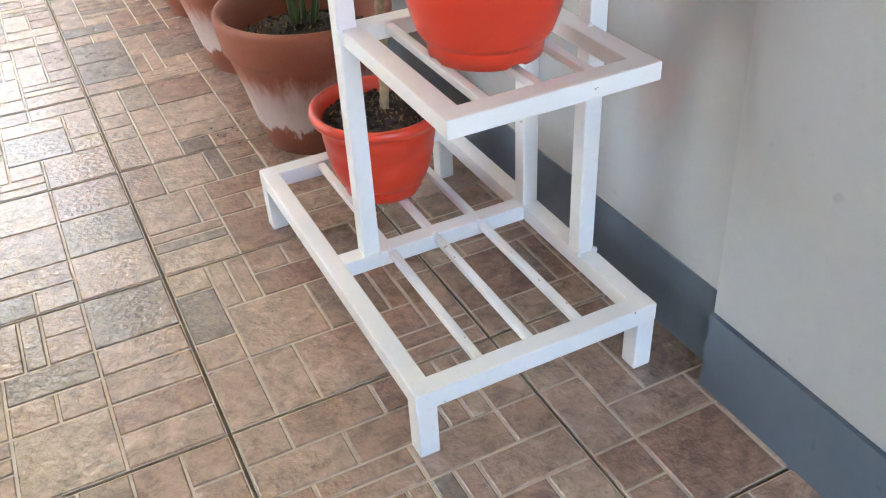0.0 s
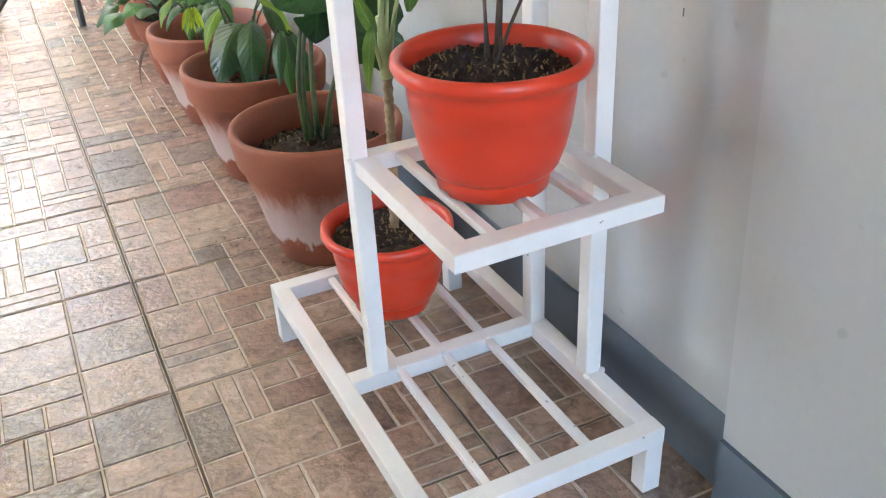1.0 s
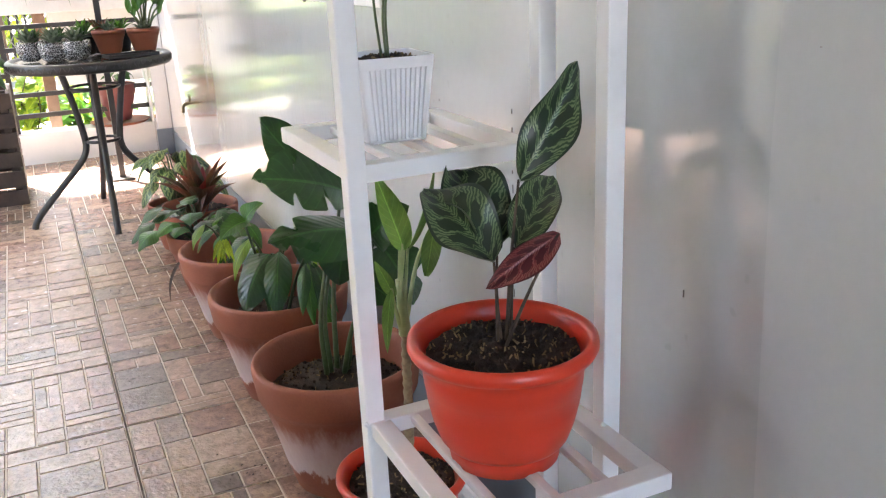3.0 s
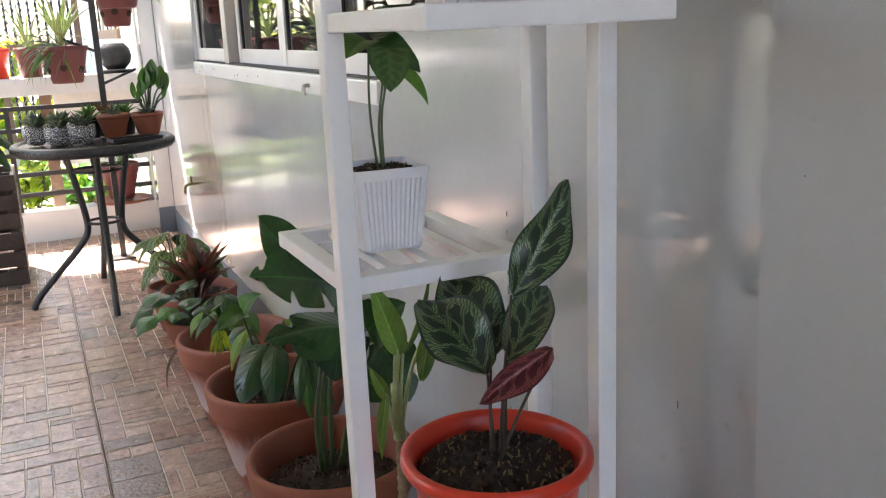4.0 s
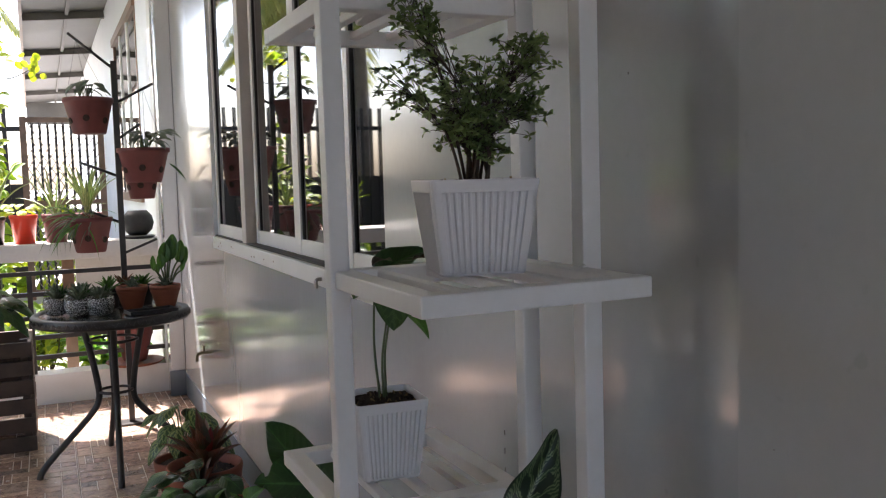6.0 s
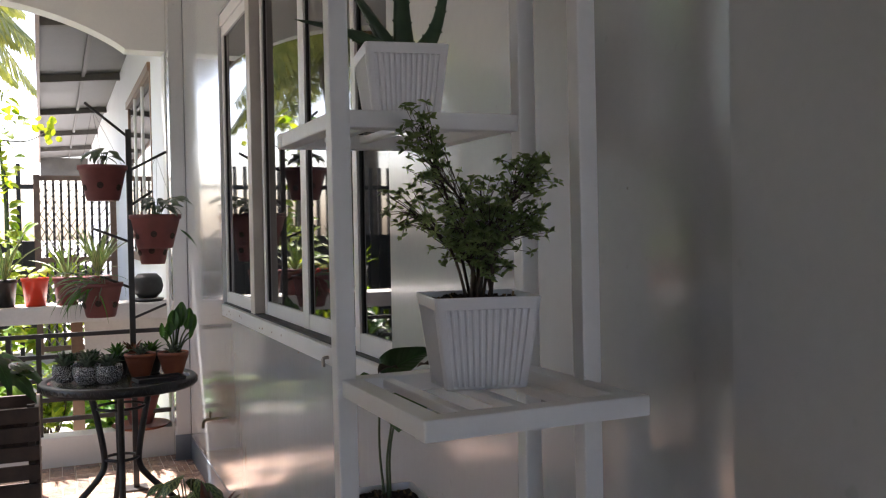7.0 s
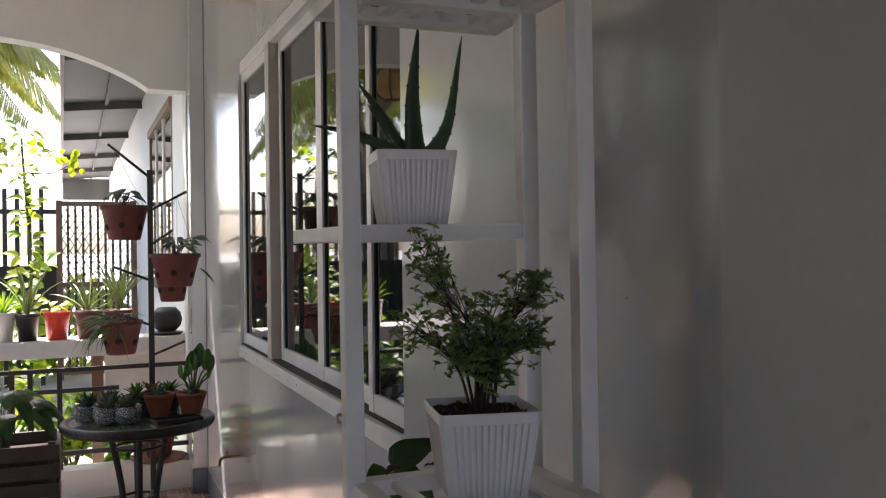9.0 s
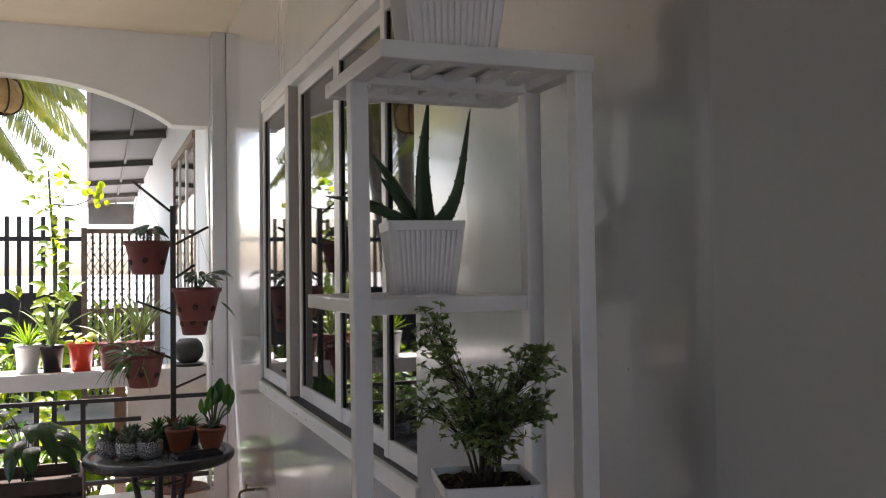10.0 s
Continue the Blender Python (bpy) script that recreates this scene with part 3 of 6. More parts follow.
pot_low = red_pot((0.096, 0.155, BASE), 0.93, "orange-red plastic pot with rolled rim on the lowest shelf", 20)
pot_mid = red_pot((0.113, -0.128, SH2), 1.0, "orange-red plastic pot with dark soil on a white shelf", 70)
wp3 = square_pot((0.100, 0.135, SH3), -4, 0.095, 0.102, "small white fluted square pot on a slatted shelf", seed=5)
wp4 = square_pot((0.127, -0.09, SH4), -12, 0.115, 0.098, "white fluted square plastic pot on a slatted shelf", seed=6)
wp5 = square_pot((0.142, 0.17, SH5), -10, 0.113, 0.106, "white fluted square plastic pot holding an aloe", seed=7)
wp6 = square_pot((0.117, -0.005, TOP), -9, 0.135, 0.125, "white fluted square pot on the topmost shelf", seed=8)
row_a = clay_pot((0.125, 0.535, 0), 0.152, 0.247, "large terracotta pot with white lime bloom on the floor", CLAY_CHALK, earth=0.74, hulls=110, seed=11, hole=-1.75, mound=0.03)
row_b = clay_pot((0.125, 0.935, 0), 0.152, 0.245, "large terracotta pot with white lime bloom beside its twin", CLAY_CHALK, earth=0.7, hulls=50, seed=12, hole=-2.1)
row_c = clay_pot((0.12, 1.315, 0), 0.150, 0.235, "large terracotta pot with white lime bloom and sparse plants", CLAY_CHALK, earth=0.6, hulls=30, seed=13)
row_d = clay_pot((0.10, 1.66, 0), 0.115, 0.19, "terracotta pot with a clumpy leafy plant by the wall", CLAY, earth=0.85, hulls=20, seed=14)
row_e = clay_pot((0.13, 1.93, 0), 0.12, 0.20, "terracotta pot with a bromeliad by the wall", CLAY, earth=0.85, hulls=20, seed=15)
row_f = clay_pot((0.08, 2.16, 0), 0.085, 0.16, "small terracotta pot by the wall", CLAY, earth=0.85, hulls=20, seed=16)


# ---- floor ----
def stones(seed):
    """Packs a 12 x 12 tile with fitted stones: (x, y, w, h) in twelfths."""
    rng = random.Random(seed)
    free, out = {(x, y) for x in range(6) for y in range(6)}, []
    sizes = [(2, 2)] * 5 + [(2, 1), (1, 2)] * 5 + [(1, 1)] * 3
    for y in range(6):
        for x in range(6):
            if (x, y) not in free:
                continue
            rng.shuffle(sizes)
            for w, h in sizes + [(1, 1)]:
                cells = {(x + a, y + b) for a in range(w) for b in range(h)}
                if cells <= free:
                    free -= cells
                    if (w, h) == (1, 1) or rng.random() > 0.12:
                        out.append((x * 2, y * 2, w * 2, h * 2))
                    elif w >= h:
                        out += [(x * 2, y * 2, w * 2, h * 2 - 1), (x * 2, y * 2 + h * 2 - 1, w * 2, 1)]
                    else:
                        out += [(x * 2, y * 2, w * 2 - 1, h * 2), (x * 2 + w * 2 - 1, y * 2, 1, h * 2)]
                    break
    return out


def stone_mat():
    m = mat("stamped_stone", (0.2, 0.2, 0.2), (0.3, 0.3, 0.3), 30.0, 0.24, 1.0, 110.0)
    nt = m.node_tree
    b = nt.nodes["Principled BSDF"]
    info, geo = nt.nodes.new("ShaderNodeObjectInfo"), nt.nodes.new("ShaderNodeNewGeometry")
    add = nt.nodes.new("ShaderNodeMath")
    add.operation = "ADD"
    fr = nt.nodes.new("ShaderNodeMath")
    fr.operation = "FRACT"
    pal = nt.nodes.new("ShaderNodeValToRGB")
    pal.color_ramp.interpolation = "CONSTANT"
    tones = [(0.0, (0.386, 0.271, 0.208)), (0.2, (0.330, 0.222, 0.169)), (0.34, (0.285, 0.175, 0.133)), (0.46, (0.376, 0.258, 0.199)), (0.62, (0.262, 0.194, 0.154)), (0.72, (0.321, 0.211, 0.163)), (0.87, (0.215, 0.166, 0.137)), (0.93, (0.404, 0.297, 0.225))]
    el = pal.color_ramp.elements
    el[0].position, el[0].color = tones[0][0], (*tones[0][1], 1)
    el[1].position, el[1].color = tones[1][0], (*tones[1][1], 1)
    for q, c in tones[2:]:
        e = el.new(q)
        e.color = (*c, 1)
    co = next(n for n in nt.nodes if n.type == "TEX_COORD")
    nz = node(nt, "ShaderNodeTexNoise", Scale=34.0, Detail=9.0, Roughness=0.78, Distortion=0.6)
    veil = nt.nodes.new("ShaderNodeMapRange")
    veil.inputs["From Min"].default_value, veil.inputs["From Max"].default_value = 0.36, 0.66
    veil.inputs["To Min"].default_value, veil.inputs["To Max"].default_value = 0.50, 1.36
    mul = nt.nodes.new("ShaderNodeVectorMath")
    mul.operation = "SCALE"
    L = nt.links.new
    L(info.outputs["Random"], add.inputs[0]), L(geo.outputs["Random Per Island"], add.inputs[1]), L(add.outputs[0], fr.inputs[0])
    L(fr.outputs[0], pal.inputs[0]), L(geo.outputs["Position"], nz.inputs["Vector"]), L(nz.outputs[0], veil.inputs[0])
    # old damp stain beside the second pot
    away = nt.nodes.new("ShaderNodeVectorMath")
    away.operation, away.inputs[1].default_value = "DISTANCE", (-0.02, 0.60, 0.0)
    ragged = node(nt, "ShaderNodeTexNoise", Scale=22.0, Detail=5.0, Roughness=0.7)
    sumd = nt.nodes.new("ShaderNodeMath")
    sumd.operation, sumd.inputs[1].default_value = "MULTIPLY_ADD", 0.16
    damp = nt.nodes.new("ShaderNodeMapRange")
    damp.inputs["From Min"].default_value, damp.inputs["From Max"].default_value = 0.155, 0.17
    damp.inputs["To Min"].default_value, damp.inputs["To Max"].default_value = 0.74, 1.0
    wet = nt.nodes.new("ShaderNodeMath")
    wet.operation = "MULTIPLY"
    L(geo.outputs["Position"], away.inputs[0]), L(geo.outputs["Position"], ragged.inputs["Vector"])
    L(ragged.outputs[0], sumd.inputs[0]), L(away.outputs["Value"], sumd.inputs[2]), L(sumd.outputs[0], damp.inputs[0])
    L(damp.outputs[0], wet.inputs[0]), L(veil.outputs[0], wet.inputs[1])
    b.inputs["Specular IOR Level"].default_value = 0.85
    L(pal.outputs[0], mul.inputs[0]), L(wet.outputs[0], mul.inputs["Scale"]), L(mul.outputs[0], b.inputs["Base Color"])
    return m


STONE = stone_mat()
TILE = 0.35
PATTERNS = [stones(k) for k in (4, 9, 17, 23, 31)]


def stone_shape(bm, x0, y0, w, h, z):
    """One low pillow-edged stone; 10 faces."""
    g, e = 0.0011, 0.0022
    lo = [(x0 + g, y0 + g), (x0 + w - g, y0 + g), (x0 + w - g, y0 + h - g), (x0 + g, y0 + h - g)]
    hi = [(x0 + g + e, y0 + g + e), (x0 + w - g - e, y0 + g + e), (x0 + w - g - e, y0 + h - g - e), (x0 + g + e, y0 + h - g - e)]
    a = [bm.verts.new((*q, z - 0.0022)) for q in lo]
    b = [bm.verts.new((*q, z)) for q in hi]
    bm.faces.new(b)
    for k in range(4):
        bm.faces.new((a[k], a[(k + 1) % 4], b[(k + 1) % 4], b[k]))


def far_stones(cells):
    vs, fs = [], []
    g, e = 0.0011, 0.0022
    for x0, y0, w, h in cells:
        n = len(vs)
        vs += [(x0 + g, y0 + g, -0.0022), (x0 + w - g, y0 + g, -0.0022), (x0 + w - g, y0 + h - g, -0.0022), (x0 + g, y0 + h - g, -0.0022),
               (x0 + g + e, y0 + g + e, 0), (x0 + w - g - e, y0 + g + e, 0), (x0 + w - g - e, y0 + h - g - e, 0), (x0 + g + e, y0 + h - g - e, 0)]
        fs.append((n + 4, n + 5, n + 6, n + 7))
        fs += [(n + k, n + (k + 1) % 4, n + 4 + (k + 1) % 4, n + 4 + k) for k in range(4)]
    me = bpy.data.meshes.new("stones")
    me.from_pydata(vs, [], fs)
    me.materials.append(STONE)
    return me


def lay_floor():
    floor = plain("floor", box(B(), SIDE - 0.2, WX + 0.2, -4.0, END + 0.1, -0.12, -0.005), JOINT, "porch floor of stone-patterned tiles with cream joints", "floor")
    plate = B()
    box(plate, 0.0021, TILE - 0.0021, 0.0021, TILE - 0.0021, -0.01, -0.0016)
    plate_me = bpy.data.meshes.new("floor_tile")
    plate.to_mesh(plate_me)
    plate.free()
    plate_me.materials.append(GROUT)
    cache, far, count = {}, [], 0
    for i in range(-6, 2):
        for j in range(-14, 12):
            x, y = -0.232 + i * TILE, -0.120 + j * TILE
            if x > WX or y > END or y < -4.0 or x + TILE < SIDE:
                continue
            pat = PATTERNS[(i * 3 + j * 2) % 5]
            turn = (i + j * 3) % 4
            cells = []
            for a, b, w, h in pat:
                for _ in range(turn):
                    a, b, w, h = 12 - b - h, a, h, w
                k12 = (TILE - 0.004) / 12
                cells.append((0.002 + a * k12, 0.002 + b * k12, w * k12, h * k12))
            near = -0.2 < y < 1.0 and -0.7 < x < 0.3 or (-0.6 < y < 0.1 and -0.3 < x < 0.3)
            tile = new("floor_tile", plate_me)
            tile.parent, tile.location = floor, (x, y, 0)
            if near and count + len(cells) <= 300:
                for a, b, w, h in cells:
                    key = (round(w, 4), round(h, 4))
                    if key not in cache:
                        bm = B()
                        stone_shape(bm, 0, 0, w, h, 0)
                        cache[key] = bpy.data.meshes.new("stone")
                        bm.to_mesh(cache[key])
                        bm.free()
                        cache[key].materials.append(STONE)
                    st = new("stone", cache[key])
                    st.parent, st.location = tile, (a, b, random.uniform(-0.0003, 0.0002))
                    count += 1
            else:
                far += [(x + a, y + b, w, h) for a, b, w, h in cells]
    rest = new("stones", far_stones(far))
    rest.parent = floor
    tagged(rest, "stamped stone faces of the tiles farther off", kind="stuff")
    return floor



# ---- foliage materials ----
DEEP = foliage_mat("deep_green_leaf", (0.012, 0.040, 0.012), (0.028, 0.085, 0.022), 14.0, 0.3, 0.2)
MID = foliage_mat("mid_green_leaf", (0.03, 0.09, 0.018), (0.06, 0.16, 0.035), 18.0, 0.36)
FRESH = foliage_mat("fresh_green_leaf", (0.07, 0.15, 0.02), (0.16, 0.26, 0.04), 18.0, 0.4, 0.45)
LIME = foliage_mat("sunlit_lime_leaf", (0.14, 0.22, 0.03), (0.30, 0.36, 0.06), 12.0, 0.45, 0.5)
ARALIA = foliage_mat("aralia_leaf", (0.10, 0.17, 0.055), (0.24, 0.33, 0.125), 30.0, 0.45)
CANELEAF = foliage_mat("pale_green_cane_leaf", (0.05, 0.125, 0.03), (0.11, 0.20, 0.055), 16.0, 0.35)
CANESTEM = mat("yellow_green_stem", (0.26, 0.34, 0.13), (0.40, 0.46, 0.22), 40.0, 0.45, 0.15, 150.0)
ALOE = foliage_mat("aloe_skin", (0.025, 0.06, 0.03), (0.055, 0.105, 0.05), 40.0, 0.4, 0.05)
GREYGREEN = foliage_mat("grey_green_succulent", (0.07, 0.10, 0.07), (0.15, 0.19, 0.13), 40.0, 0.5, 0.1)
BROMELIAD = foliage_mat("bronze_leaf", (0.045, 0.05, 0.022), (0.17, 0.058, 0.036), 14.0, 0.35, 0.25)
CRIMSON = foliage_mat("crimson_bract", (0.15, 0.018, 0.014), (0.26, 0.045, 0.026), 20.0, 0.4, 0.25)
PALM = foliage_mat("palm_leaflet", (0.07, 0.10, 0.025), (0.22, 0.23, 0.07), 6.0, 0.45, 0.55)
STEM = mat("green_stem", (0.035, 0.06, 0.02), (0.07, 0.11, 0.04), 40.0, 0.5, 0.2, 200.0)
CANE = mat("ringed_cane", (0.20, 0.14, 0.08), (0.36, 0.28, 0.17), 90.0, 0.7, 0.5, 150.0)
BARK = mat("brown_twig", (0.035, 0.024, 0.017), (0.09, 0.065, 0.045), 60.0, 0.8, 0.5, 200.0)
TRUNK = mat("palm_trunk", (0.13, 0.105, 0.08), (0.26, 0.22, 0.17), 14.0, 0.9, 0.8, 60.0)


def figured_leaf(name, dark, pale, mid):
    """Feathered pattern: dark lens marks beside the midrib, thin pale lines, dark margin."""
    m = bpy.data.materials.new(name)
    m.use_nodes = True
    nt = m.node_tree
    b = nt.nodes["Principled BSDF"]
    b.inputs["Roughness"].default_value = 0.38
    L = nt.links.new

    def calc(op, a, c=None, third=None):
        n = nt.nodes.new("ShaderNodeMath")
        n.operation = op
        for k, v in enumerate((a, c, third)):
            if v is None:
                continue
            if isinstance(v, (int, float)):
                n.inputs[k].default_value = v
            else:
                L(v, n.inputs[k])
        return n.outputs[0]

    co = nt.nodes.new("ShaderNodeTexCoord")
    nz = node(nt, "ShaderNodeTexNoise", Scale=7.0, Detail=2.0)
    L(co.outputs["UV"], nz.inputs["Vector"])
    sep = nt.nodes.new("ShaderNodeSeparateXYZ")
    L(co.outputs["UV"], sep.inputs[0])
    a = calc("MULTIPLY", calc("ABSOLUTE", calc("SUBTRACT", sep.outputs["X"], 0.5)), 2.0)
    side = calc("MULTIPLY", calc("GREATER_THAN", sep.outputs["X"], 0.5), 0.5)
    t = calc("ADD", calc("SUBTRACT", calc("MULTIPLY", sep.outputs["Y"], 5.5), calc("MULTIPLY", a, 1.5)), side)
    t = calc("ADD", t, calc("MULTIPLY", nz.outputs[0], 0.8))
    f = calc("ABSOLUTE", calc("SUBTRACT", calc("FRACT", t), 0.5))
    lens = calc("SUBTRACT", 0.41, calc("MULTIPLY", calc("ABSOLUTE", calc("SUBTRACT", a, 0.36)), 0.7))
    blot = calc("MULTIPLY", calc("LESS_THAN", f, lens), calc("LESS_THAN", a, 0.66))
    blot = calc("MULTIPLY", blot, calc("GREATER_THAN", a, 0.07))
    g = calc("MULTIPLY", calc("LESS_THAN", calc("FRACT", calc("MULTIPLY", t, 4.5)), 0.5), calc("MULTIPLY", calc("ADD", nz.outputs[0], 0.15), 1.4))
    edge = calc("GREATER_THAN", a, 0.90)
    c1 = nt.nodes.new("ShaderNodeMix")
    c1.data_type = "RGBA"
    c1.inputs["A"].default_value, c1.inputs["B"].default_value = (*mid, 1), (*pale, 1)
    L(g, c1.inputs["Factor"])
    c2 = nt.nodes.new("ShaderNodeMix")
    c2.data_type = "RGBA"
    c2.inputs["B"].default_value = (*dark, 1)
    L(calc("MAXIMUM", blot, edge), c2.inputs["Factor"]), L(c1.outputs["Result"], c2.inputs["A"])
    L(c2.outputs["Result"], b.inputs["Base Color"])
    bp = node(nt, "ShaderNodeBump", Strength=0.4, Distance=0.001)
    L(calc("ABSOLUTE", calc("SUBTRACT", calc("FRACT", t), 0.5)), bp.inputs["Height"]), L(bp.outputs[0], b.inputs["Normal"])
    return m


CALATHEA = figured_leaf("peacock_leaf", (0.010, 0.026, 0.011), (0.15, 0.215, 0.10), (0.026, 0.064, 0.022))
CALATHEA_UNDER = figured_leaf("wine_leaf_underside", (0.075, 0.010, 0.014), (0.27, 0.10, 0.085), (0.15, 0.018, 0.022))
SPECKLED = figured_leaf("mottled_leaf", (0.02, 0.06, 0.012), (0.26, 0.30, 0.10), (0.06, 0.13, 0.03))
SYNG = figured_leaf("veined_leaf", (0.030, 0.085, 0.018), (0.075, 0.16, 0.045), (0.036, 0.098, 0.021))
STRIPED = figured_leaf("striped_strap_leaf", (0.30, 0.34, 0.14), (0.10, 0.18, 0.04), (0.08, 0.16, 0.04))

EYEWARD = Vector((-0.35, -0.85, 0.35))


def plant(name, at, label, category="plant"):
    return thing(name, at, label, category)


def rel(o, p):
    return Vector(p) - Vector(o)


def one_leaf(p, o, base, tip, width, material, face=EYEWARD, name="leaf", label="", **kw):
    return part(name, leaf(B(), rel(o, base), rel(o, tip), width, face, **kw), material, p, label)


def one_stem(p, o, points, r0, r1, material=None, name="stem"):
    return part(name, smooth(tube(B(), arc([rel(o, q) for q in points], 5), r0, r1, 7)), material or STEM, p)


# ---- plants on the stand ----
o = (0.118, -0.125, SH2 + 0.125)
cal = plant("peacock_plant", o, "calathea with feather-marked dark green leaves, one showing its wine underside")
Y = -0.14
one_leaf(cal, o, (0.122, -0.095, 0.612), (0.085, 0.0, 0.680), 0.074, CALATHEA, (-0.35, -0.7, 1), shape=EGG, fold=0.2, droop=0.1, wave=0.16, n=18, m=6, seed=1)
one_leaf(cal, o, (0.136, -0.075, 0.618), (0.132, 0.03, 0.692), 0.084, CALATHEA, (0.1, -0.7, 1), shape=EGG, fold=0.18, droop=0.08, wave=0.15, n=18, m=6, seed=2)
one_leaf(cal, o, (0.134, Y + 0.01, 0.708), (0.203, Y + 0.01, 0.822), 0.051, CALATHEA, (-0.2, -1, 0.15), shape=EGG, fold=0.2, droop=0.06, wave=0.2, n=20, m=6, seed=3)
one_leaf(cal, o, (0.150, -0.09, 0.622), (0.236, -0.03, 0.680), 0.052, CALATHEA, (-0.3, -0.8, 0.8), shape=EGG, fold=0.2, droop=0.07, wave=0.10, n=18, m=6, seed=4)
one_leaf(cal, o, (0.172, -0.148, 0.652), (0.089, -0.138, 0.604), 0.034, CALATHEA_UNDER, (-0.1, -1, 0.3), label="wine-red leaf underside", shape=EGG, fold=0.5, droop=-0.08, wave=0.10, n=16, m=6, seed=5)
for q in ([(0.112, -0.12, 0.53), (0.114, -0.115, 0.58), (0.122, -0.095, 0.614)], [(0.118, -0.115, 0.53), (0.122, -0.10, 0.58), (0.134, -0.08, 0.614)],
          [(0.122, -0.12, 0.53), (0.126, -0.125, 0.62), (0.134, Y + 0.01, 0.71)], [(0.125, -0.125, 0.53), (0.135, -0.11, 0.58), (0.150, -0.09, 0.624)], [(0.116, -0.13, 0.53), (0.138, -0.14, 0.59), (0.170, -0.147, 0.652)]):
    one_stem(cal, o, q, 0.0022, 0.0014, BARK)

o = (0.105, 0.135, SH3 + 0.09)
syn = plant("arrowhead_plant", o, "young syngonium with three thin stems and arrow-shaped leaves")
for q in ([(0.100, 0.13, 0.805), (0.098, 0.13, 0.86), (0.106, 0.13, 0.915)], [(0.104, 0.135, 0.805), (0.106, 0.14, 0.87), (0.118, 0.14, 0.93)], [(0.098, 0.14, 0.805), (0.095, 0.15, 0.88), (0.100, 0.155, 0.965)]):
    one_stem(syn, o, q, 0.0019, 0.0013)
one_leaf(syn, o, (0.112, 0.12, 0.955), (0.104, 0.098, 0.905), 0.052, SYNG, (-0.3, -1, 0.3), shape=HEART, droop=0.08, fold=0.15, wave=0.05, n=12, m=6)
one_leaf(syn, o, (0.120, 0.14, 0.935), (0.163, 0.125, 0.884), 0.024, MID, (0, -0.6, 0.8), shape=LANCE, droop=0.12, fold=0.2)
one_leaf(syn, o, (0.098, 0.15, 0.965), (0.062, 0.13, 0.945), 0.045, MID, (-0.2, -0.5, 1), shape=HEART, droop=0.1)
one_leaf(syn, o, (0.104, 0.155, 0.968), (0.172, 0.145, 1.000), 0.05, DEEP, (-0.2, -0.7, 1), shape=HEART, droop=0.1, wave=0.05)
one_leaf(syn, o, (0.104, 0.155, 0.962), (0.150, 0.115, 0.925), 0.045, DEEP, (-0.2, -0.7, 0.6), shape=HEART, droop=0.1, wave=0.05)

# ming aralia: forked twigs with crowded lobed leaflets
o = (0.13, -0.095, 1.089)
ara = plant("aralia_bush", (0.13, -0.095, SH4 + 0.086), "bushy aralia with many small lobed green leaflets on thin dark stems")
rng = random.Random(21)
twigs, blades = B(), B()
shoots = [((0.046, -0.105, 1.195), 0.036), ((0.062, -0.10, 1.285), 0.036), ((0.064, -0.105, 1.25), 0.03), ((0.095, -0.115, 1.18), 0.032), ((0.108, -0.09, 1.205), 0.036), ((0.132, -0.12, 1.180), 0.038), ((0.145, -0.08, 1.205), 0.036),
          ((0.165, -0.11, 1.175), 0.034), ((0.178, -0.10, 1.235), 0.030), ((0.205, -0.09, 1.235), 0.030), ((0.190, -0.105, 1.185), 0.028), ((0.120, -0.06, 1.16), 0.036), ((0.160, -0.06, 1.15), 0.034), ((0.115, -0.12, 1.155), 0.03)]
for tip, spread in shoots:
    tip = Vector(tip)
    root = Vector((0.13 + rng.uniform(-0.018, 0.018), -0.095 + rng.uniform(-0.012, 0.012), 1.085))
    mid = root.lerp(tip, 0.5) + Vector((rng.uniform(-0.012, 0.012) + (root.x - tip.x) * 0.12, 0, 0.01))
    way = arc([rel(o, root), rel(o, mid), rel(o, tip)], 5)
    tube(twigs, way, 0.0021, 0.0009, 5)
    for k in range(44):
        a, r = rng.random() * 6.283, 0.85 * spread * rng.random() ** 0.6
        c = Vector(rel(o, tip)) + Vector((math.cos(a) * r, math.sin(a) * r * 0.8, rng.uniform(-0.9, 0.6) * spread))
        root_ = Vector(way[rng.randint(-5, -1)])
        if rng.random() < 0.3:
            c = Vector(way[rng.randint(-7, -3)]) + Vector((rng.uniform(-0.02, 0.02), rng.uniform(-0.02, 0.02), rng.uniform(-0.004, 0.02)))
            root_ = Vector(way[-6])
        tube(twigs, [root_, root_.lerp(c, 0.6) + Vector((0, 0, 0.002)), c], 0.0005, 0.0003, 3, cap=False)
        facing = Vector((rng.uniform(-1, 1), rng.uniform(-1, 0.5), rng.uniform(0.0, 1)))
        for j in range(6):
            d = Vector((rng.uniform(-1, 1), rng.uniform(-1, 1), rng.uniform(-0.5, 0.7))).normalized() * rng.uniform(0.006, 0.0105)
            leaf(blades, c, c + d, rng.uniform(0.0034, 0.0052), facing, OVAL, fold=0.2, droop=0.1, n=4, m=2, cuts=3, seed=k)
part("stem", smooth(twigs), BARK, ara)
tagged(part("foliage", blades, ARALIA, ara, "crowded small lobed leaflets"), kind="stuff")

# aloe: thick tapering toothed leaves
o = (0.15, 0.17, SH5 + 0.1)
aloe = plant("aloe_plant", o, "aloe with long thick tapering toothed leaves")


